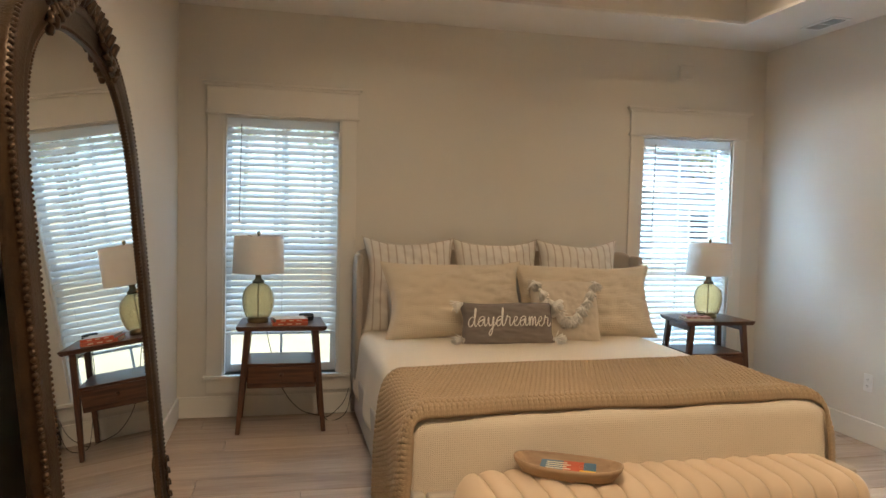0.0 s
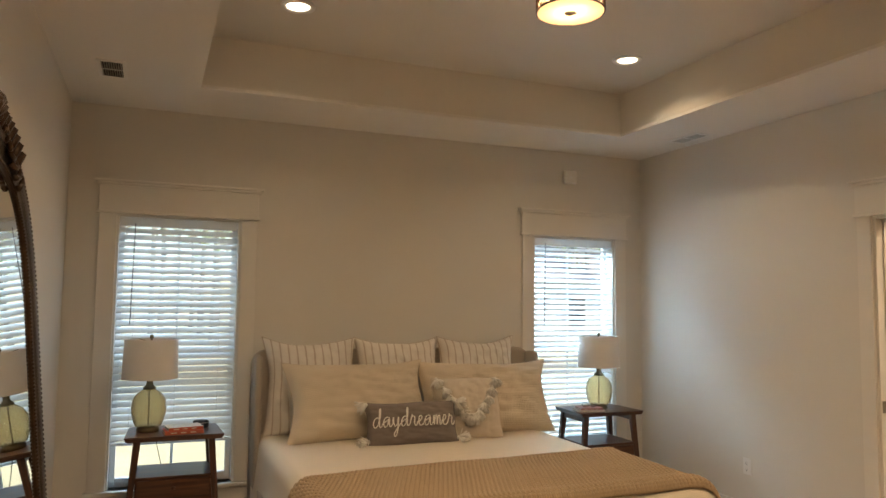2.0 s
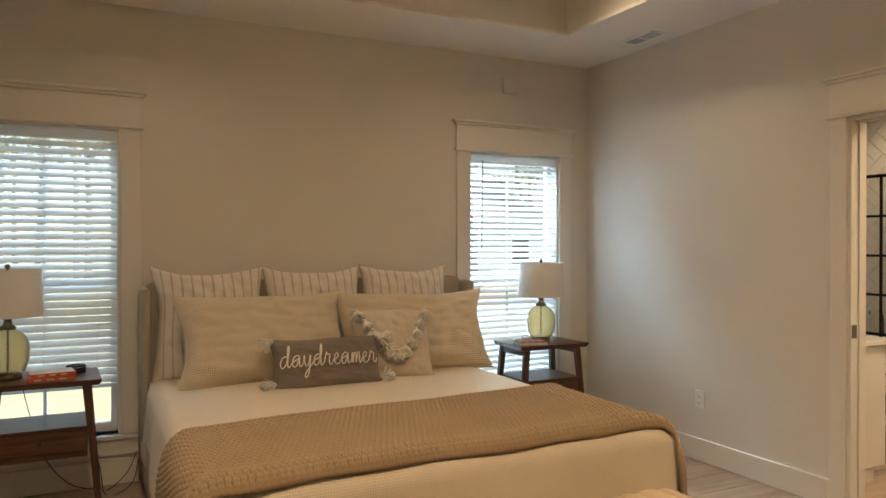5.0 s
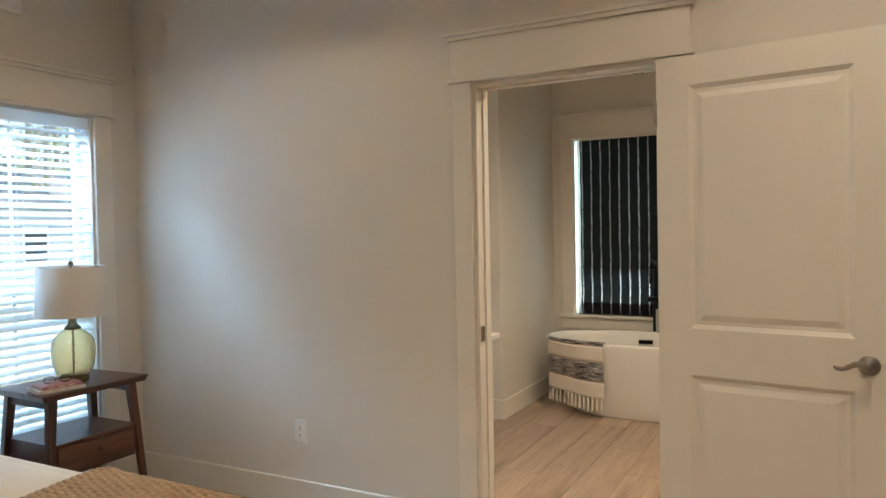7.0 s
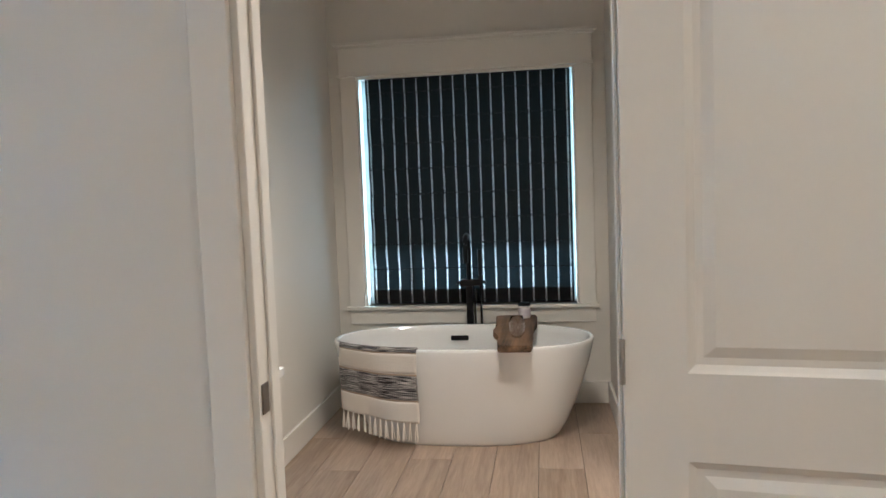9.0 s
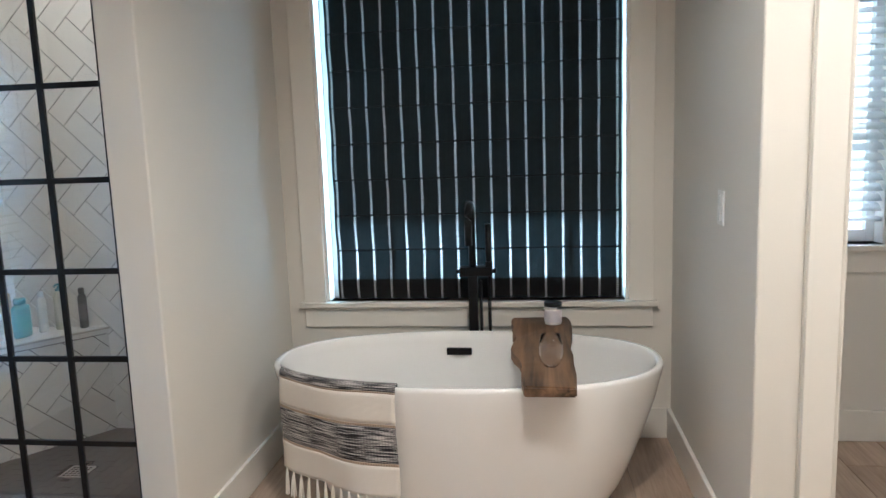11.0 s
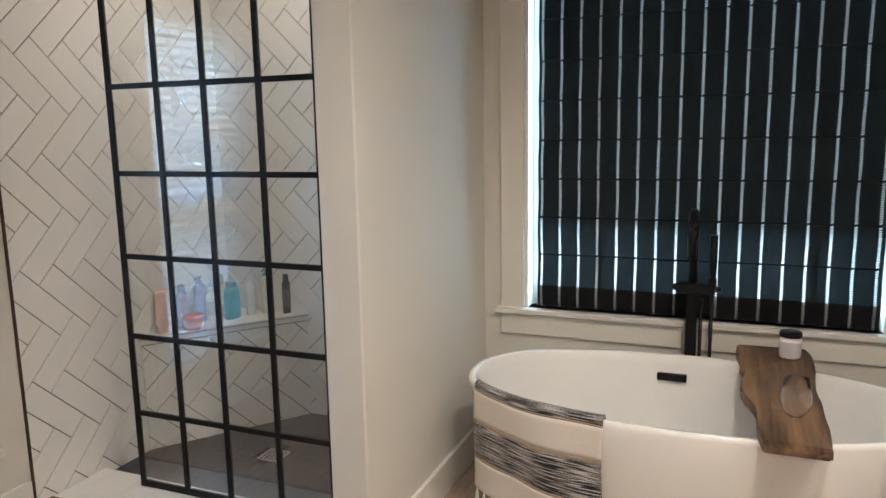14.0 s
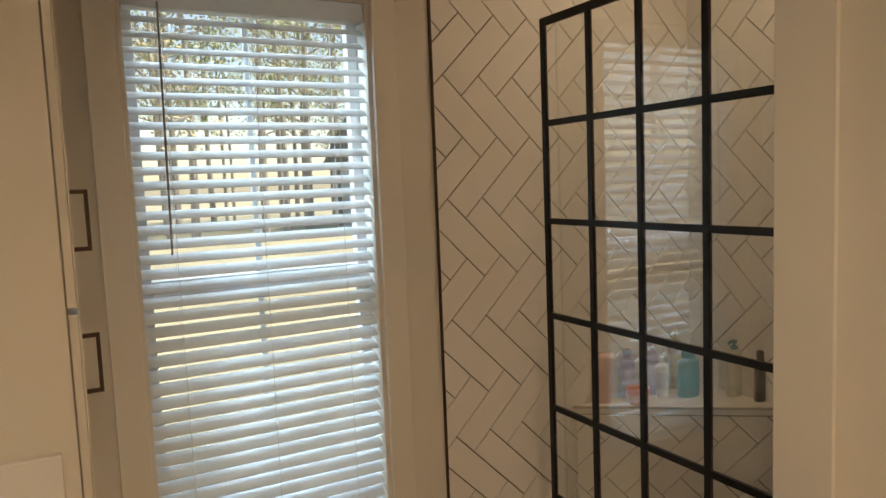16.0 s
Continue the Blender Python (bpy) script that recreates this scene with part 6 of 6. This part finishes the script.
def ladder_material():
    """Openwork: short slanting white stitches over a dark ground, lit from in front and behind."""
    m = bpy.data.materials.new("openwork_stripe")
    m.use_nodes = True
    nt = m.node_tree
    L, N = nt.links, nt.nodes

    def maths(op, a, b):
        n = N.new("ShaderNodeMath")
        n.operation = op
        for i, v in ((0, a), (1, b)):
            if isinstance(v, (int, float)):
                n.inputs[i].default_value = v
            else:
                L.new(v, n.inputs[i])
        return n.outputs[0]
    b = N["Principled BSDF"]
    b.inputs["Base Color"].default_value = (0.012, 0.014, 0.016, 1)
    b.inputs["Roughness"].default_value = 0.9
    tc, ob, uv, ns = N.new("ShaderNodeTexCoord"), N.new("ShaderNodeSeparateXYZ"), N.new("ShaderNodeSeparateXYZ"), N.new("ShaderNodeTexNoise")
    L.new(tc.outputs["Object"], ob.inputs[0])
    L.new(tc.outputs["UV"], uv.inputs[0])
    L.new(tc.outputs["Object"], ns.inputs["Vector"])
    ns.inputs["Scale"].default_value, ns.inputs["Detail"].default_value = 90.0, 2
    slant = maths("ADD", ob.outputs["Z"], maths("MULTIPLY", uv.outputs["X"], 0.35))
    along = maths("LESS_THAN", maths("PINGPONG", maths("ADD", slant, maths("MULTIPLY", ns.outputs["Fac"], 0.004)), 0.0046), 0.0020)
    off = maths("ABSOLUTE", maths("SUBTRACT", uv.outputs["X"], 0.0080), 0.0)
    across = maths("LESS_THAN", maths("ADD", off, maths("MULTIPLY", ns.outputs["Fac"], 0.004)), 0.0070)
    df, tr, st, ms = N.new("ShaderNodeBsdfDiffuse"), N.new("ShaderNodeBsdfTranslucent"), N.new("ShaderNodeMixShader"), N.new("ShaderNodeMixShader")
    df.inputs["Color"].default_value, tr.inputs["Color"].default_value = (0.85, 0.84, 0.81, 1), (0.50, 0.50, 0.49, 1)
    st.inputs["Fac"].default_value = 0.5
    L.new(df.outputs[0], st.inputs[1])
    L.new(tr.outputs[0], st.inputs[2])
    L.new(maths("MULTIPLY", along, across), ms.inputs["Fac"])
    L.new(b.outputs[0], ms.inputs[1])
    L.new(st.outputs[0], ms.inputs[2])
    L.new(ms.outputs[0], N["Material Output"].inputs["Surface"])
    return m


LADDER = ladder_material()
sw, zt, zb = 0.662, 2.165, 0.671


def shade_x(z, y=0.0):
    """The cloth's soft folds: how far it bellies out at z."""
    return 0.006 * math.sin(z * 23) + 0.004 * math.sin(y * 9 + z * 5)


def strip(y0, y1, z0, z1, material, name, parent, label="", proud=0.0):
    n = max(2, int((z1 - z0) / 0.03))
    m = max(2, int((y1 - y0) / 0.03) + 1)
    return cloth(name, lambda u, v: (shade_x(z0 + (z1 - z0) * v, y0 + (y1 - y0) * u) - proud, y0 + (y1 - y0) * u, z0 + (z1 - z0) * v), m, n, material, parent, (y1 - y0, z1 - z0), label)


pitch, stripe_half = 0.0805, 0.0080
ys = [-0.643 + pitch * k for k in range(17)]
edges = [-sw] + [q for y in ys for q in (y - stripe_half, y + stripe_half)] + [sw]
for k in range(0, len(edges), 2):
    strip(edges[k], edges[k + 1], zb + 0.085, zt, SHC, "cloth_panel", shade)
for y in ys:
    strip(y - stripe_half, y + stripe_half, zb + 0.085, zt, LADDER, "openwork_stripe", shade, "pale openwork stripe")
hem = strip(-sw, sw, zb, zb + 0.097, SHH, "hem", shade, "double black hem", proud=0.003)
for y in ys:
    strip(y - stripe_half, y + stripe_half, zb + 0.003, zb + 0.096, LADDER, "hem_stitch", hem, proud=0.0045)
for y in (-0.435, 0.395):
    part("tape", box(0.012, 0.014, y - 0.013, y + 0.013, zb + 0.05, zt), BLACK, shade)
# sheet added behind the upper folds so less light comes through there
part("dimming_sheet", box(0.018, 0.0195, -sw + 0.004, sw - 0.004, 1.03, zt - 0.01), weave("dimming_cloth", (0.50, 0.53, 0.54), (0.43, 0.46, 0.47), 0.004, kind="plain", bump=0.1, back=0.8), shade, "unseen grey sheet added to dim light through the upper folds")
part("headrail", box(-0.002, 0.03, -sw, sw, zt - 0.01, zt + 0.006), BLACK, shade)
for k in range(6):
    z = 0.98 + 0.21 * k
    part("fold_rod", box(0.012, 0.017, -sw + 0.01, sw - 0.01, z - 0.004, z + 0.004), BLACK, shade)

for k in range(8):
    z = 0.905 + 0.166 * k
    cloth("fold_seam", lambda u, v, z=z: (shade_x(z, -sw + 2 * sw * u) - 0.003 + 0.003 * v, -sw + 2 * sw * u, z - 0.003 + 0.006 * v), 46, 2, SHH, shade, (2 * sw, 0.006), thick=0.002)

# crystal ceiling light
chan = thing("crystal_light", "small chrome ceiling light hung with crystal drops", "light", (7.04, 3.63, CZ))
CHROME = mat("dark_chrome", (0.22, 0.21, 0.20), 0.12, 1.0, var=0.02, bump=0.0)
part("canopy", lathe([(0.0, -0.0005), (0.16, -0.0005), (0.16, -0.02), (0.15, -0.028), (0.0, -0.028)], 40), CHROME, chan, smooth=True)
CRYS = clear("crystal", (1, 1, 1), 0.0, 1.6)
drop = to_mesh("crystal_drop", lathe([(0.0, -0.044), (0.010, -0.026), (0.0125, -0.016), (0.007, -0.004), (0.0, 0.0)], 6), CRYS)
for tier, (r, z, n) in enumerate(((0.145, -0.07, 22), (0.112, -0.125, 17), (0.075, -0.175, 12), (0.035, -0.215, 6))):
    part("ring", tube([(r * math.cos(2 * math.pi * k / 32), r * math.sin(2 * math.pi * k / 32), z) for k in range(33)], 0.003, 6), CHROME, chan, smooth=True)
    for k in range(n):
        a = 2 * math.pi * (k + 0.5 * (tier % 2)) / n
        for dz in (0.0, 0.028):
            ob = new("crystal_drop", drop)
            ob.parent = chan
            ob.matrix_basis = pose(r * math.cos(a + dz * 6), r * math.sin(a + dz * 6), z + dz - 0.002, 0, 0, k * 33)
for k in range(4):
    a = math.pi / 2 * k + 0.4
    part("stem", tube([(0.145 * math.cos(a), 0.145 * math.sin(a), -0.028), (0.145 * math.cos(a), 0.145 * math.sin(a), -0.07), (0.035 * math.cos(a), 0.035 * math.sin(a), -0.215)], 0.002, 5), CHROME, chan)

# vanity and tall cabinet
van = thing("vanity_cabinet", "white painted vanity cabinet with shaker doors", "cabinet", (EX2, 4.035, 0))
part("body", box(0.002, 0.575, 0.0, 1.28, 0.10, 0.815, bevel=0.002), CABINET, van)
part("toe_kick", box(0.002, 0.50, 0.02, 1.275, 0.0102, 0.10), CABINET, van)
for k in range(3):
    y0 = 0.02 + k * 0.42
    d = bmesh.new()
    bm_box(d, 0.576, 0.594, y0, y0 + 0.41, 0.12, 0.795, bevel=0.002)
    dd = part("door", d, CABINET, van)
    part("inset", box(0.5945, 0.597, y0, y0 + 0.06, 0.12, 0.795), CABINET, dd)
    part("inset", box(0.5945, 0.597, y0 + 0.35, y0 + 0.41, 0.12, 0.795), CABINET, dd)
    part("pull", tube([(0.597, y0 + 0.38, 0.60), (0.625, y0 + 0.38, 0.60), (0.625, y0 + 0.38, 0.74), (0.597, y0 + 0.38, 0.74)], 0.005, 6), BRASS, dd)
ctop = tagged(part("countertop", box(EX2 + 0.002, 5.295, 4.01, 5.315, 0.8155, 0.846, bevel=0.003), QUARTZ), "white quartz vanity top", "countertop")
tagged(part("backsplash", box(EX2 + 0.002, EX2 + 0.02, 4.01, 5.294, 0.847, 0.955, bevel=0.002), QUARTZ), "white quartz backsplash behind the vanity", "backsplash")
tagged(part("side_splash", box(EX2 + 0.022, 5.285, 5.296, 5.314, 0.847, 0.955, bevel=0.002), QUARTZ), "white quartz side splash against the tall cabinet", "backsplash")
tall = thing("linen_cabinet", "tall painted linen cabinet with two doors and bronze pulls", "cabinet", (EX2, 5.318, 0))
part("body", box(0.002, 0.645, 0.0, 0.645, 0.0102, 2.40, bevel=0.002), CABINET, tall)
for z0, z1, h0 in ((1.235, 2.38, 1.40), (0.12, 1.222, 1.06)):
    d = part("door", box(0.647, 0.665, 0.012, 0.635, z0, z1, bevel=0.002), CABINET, tall)
    part("stile", box(0.6655, 0.669, 0.012, 0.075, z0, z1), CABINET, d)
    part("stile", box(0.6655, 0.669, 0.572, 0.635, z0, z1), CABINET, d)
    bm = bmesh.new()
    yh = 0.30
    bm_box(bm, 0.701, 0.710, yh - 0.005, yh + 0.005, h0 - 0.072, h0 + 0.072, bevel=0.001)
    for z in (h0 - 0.067, h0 + 0.067):
        bm_box(bm, 0.669, 0.701, yh - 0.005, yh + 0.005, z - 0.005, z + 0.005)
    part("pull", bm, mat("bronze_pull", (0.10, 0.07, 0.05), 0.4, 0.8), d, "square bronze pull")

# toilet-room paper holder
tp = thing("paper_holder", "satin nickel toilet paper holder on the wall", "holder", (BX, 1.70, 0.705))
part("flange", lathe([(0.0, 0.0), (0.026, 0.0), (0.026, 0.006), (0.018, 0.012), (0.0, 0.012)], 24), NICKEL, tp, smooth=True, m=pose(0, 0, 0, 0, -90, 0))
part("arm", tube([(-0.01, 0, 0), (-0.06, 0, 0), (-0.075, -0.02, 0), (-0.075, -0.16, 0)], 0.008, 10), NICKEL, tp, smooth=True)
part("paper_roll", lathe([(0.022, 0.0), (0.052, 0.0), (0.052, 0.10), (0.022, 0.10), (0.022, 0.0)], 32), mat("tissue", (0.85, 0.84, 0.82), 0.9), tp, smooth=True, m=pose(-0.075, -0.05, -0.012, 90, 0, 0))

# woods and the neighbour's house beyond the windows
BARK = mat("bark", (0.33, 0.31, 0.28), 0.95, var=0.4, scale=4, fine=40, bump=0.6)
LEAFS = [mat("spring_leaf", c, 0.8, var=0.4, scale=1.5, fine=12, bump=0.0) for c in ((0.32, 0.36, 0.16), (0.26, 0.33, 0.14), (0.38, 0.36, 0.24))]


def tree(place, h, seed):
    rnd = random.Random(seed)
    root = thing("tree", "slender tree with thin spring leaf in a wood edge", "tree", place, group="wood edge trees")
    bend = rnd.uniform(-0.4, 0.4)
    trunk = [(bend * (k / 6) ** 2, 0.1 * math.sin(k + seed), h * k / 6) for k in range(7)]
    r0 = rnd.uniform(0.09, 0.20)
    bm = tube(trunk, r0, 7, taper=[r0 * (1 - 0.13 * k) for k in range(7)])
    tips = []
    for k in range(11):
        q = rnd.uniform(0.25, 0.97)
        i = min(5, int(q * 6))
        p = Vector(trunk[i]).lerp(Vector(trunk[i + 1]), q * 6 - i)
        a = rnd.uniform(0, 6.28)
        ln = h * rnd.uniform(0.12, 0.26) * (1.15 - 0.6 * q)
        e = p + Vector((math.cos(a) * ln, math.sin(a) * ln, ln * rnd.uniform(0.3, 0.9)))
        mid = p.lerp(e, 0.5) + Vector((0, 0, -0.06 * ln))
        bm_tube(bm, [p, mid, e], 0.03, 5, taper=[r0 * 0.35, r0 * 0.24, 0.012])
        for j in range(2):
            s = p.lerp(e, rnd.uniform(0.45, 0.9))
            f = s + Vector((rnd.uniform(-1, 1), rnd.uniform(-1, 1), rnd.uniform(0.1, 1))) * ln * 0.35
            bm_tube(bm, [s, f], 0.012, 4, taper=[0.018, 0.006])
            tips.append(f)
        tips.append(e)
    part("trunk", bm, BARK, root)
    vs, fs = [], []
    for t in tips:
        for k in range(26):
            p = t + Vector((rnd.gauss(0, 0.55), rnd.gauss(0, 0.55), rnd.gauss(0, 0.42)))
            u = Vector((rnd.uniform(-1, 1), rnd.uniform(-1, 1), rnd.uniform(-1, 1))).normalized() * rnd.uniform(0.06, 0.13)
            w = u.orthogonal().normalized() * u.length * 0.6
            n = len(vs)
            vs += [p - u, p + w, p + u, p - w]
            fs.append((n, n + 1, n + 2, n + 3))
    me = bpy.data.meshes.new("crown")
    me.from_pydata([tuple(v) for v in vs], [], fs)
    me.materials.append(LEAFS[seed % 3])
    ob = new("crown", me)
    ob.parent = root
    return root


rnd = random.Random(3)
kinds = [tree((-12 + k * 4.2, 33 + (k * 7) % 5, -0.5), 11 + (k * 5) % 6, k) for k in range(9)]
for k in range(90):
    src = kinds[k % 9]
    copy_thing(src, pose(rnd.uniform(-26, 44), rnd.uniform(28, 52), -0.5, 0, 0, rnd.uniform(0, 360)))
for k in range(16):
    copy_thing(kinds[k % 9], pose(rnd.uniform(34, 55), rnd.uniform(-26, 28), -0.5, 0, 0, rnd.uniform(0, 360)))
hs = thing("house", "distant grey-sided house with a dark gabled roof behind trees", "house", (22.5, 31.0, -0.5))
part("wall", box(-5, 5, 0, 7, 0, 3.1), mat("grey_siding", (0.48, 0.50, 0.53), 0.7, var=0.1), hs)
bm = bmesh.new()
vv = [bm.verts.new(p) for p in ((-5.4, -0.4, 3.1), (5.4, -0.4, 3.1), (5.4, 7.4, 3.1), (-5.4, 7.4, 3.1), (-5.4, 3.5, 5.3), (5.4, 3.5, 5.3))]
for f in ((0, 1, 5, 4), (2, 3, 4, 5), (0, 4, 3), (1, 2, 5), (0, 3, 2, 1)):
    bm.faces.new([vv[i] for i in f])
part("roof", bm, mat("shingle", (0.20, 0.20, 0.21), 0.9, var=0.3), hs, "dark shingle roof")
for x in (-3.2, -0.4, 2.4):
    wd = part("window", box(x, x + 1.1, -0.06, 0, 0.9, 2.4), WHITE, hs)
    part("pane", box(x + 0.08, x + 1.02, -0.075, -0.061, 0.98, 2.32), mat("dark_pane", (0.04, 0.05, 0.06), 0.1), wd)

build_tiles()

# oak planks
floor = structure("floor", "pale oak plank floor running through both rooms")
bm = box(WX, EX2, SY, NY, -0.02, 0.0)
bm_box(bm, EX2, BX, BSY, NY, -0.02, 0.0)
part("subfloor", bm, DARK, floor)
PW, GAP = 0.225, 0.0022
meshes = {}
row = 0
y = SY + 0.01
while y < NY - 0.01:
    y1 = min(y + PW, NY)
    x = WX - (0, 0.9, 0.4, 1.2, 0.6, 1.0, 0.2)[row % 7] - 0.13 * (row % 3)
    while x < BX:
        x1 = x + 1.52
        a, b = max(x, WX), min(x1, BX if y1 > BSY else EX2)
        x = x1
        if b - a < 0.03:
            continue
        key = (round(b - a, 3), round(y1 - y, 3))
        if key not in meshes:
            meshes[key] = to_mesh("plank", box(0, key[0] - GAP, 0, key[1] - GAP, 0.0005, 0.010, bevel=0.002), PLANK)
        ob = new("plank", meshes[key])
        ob.parent = floor
        ob.location = (a, y, 0)
    y, row = y1, row + 1
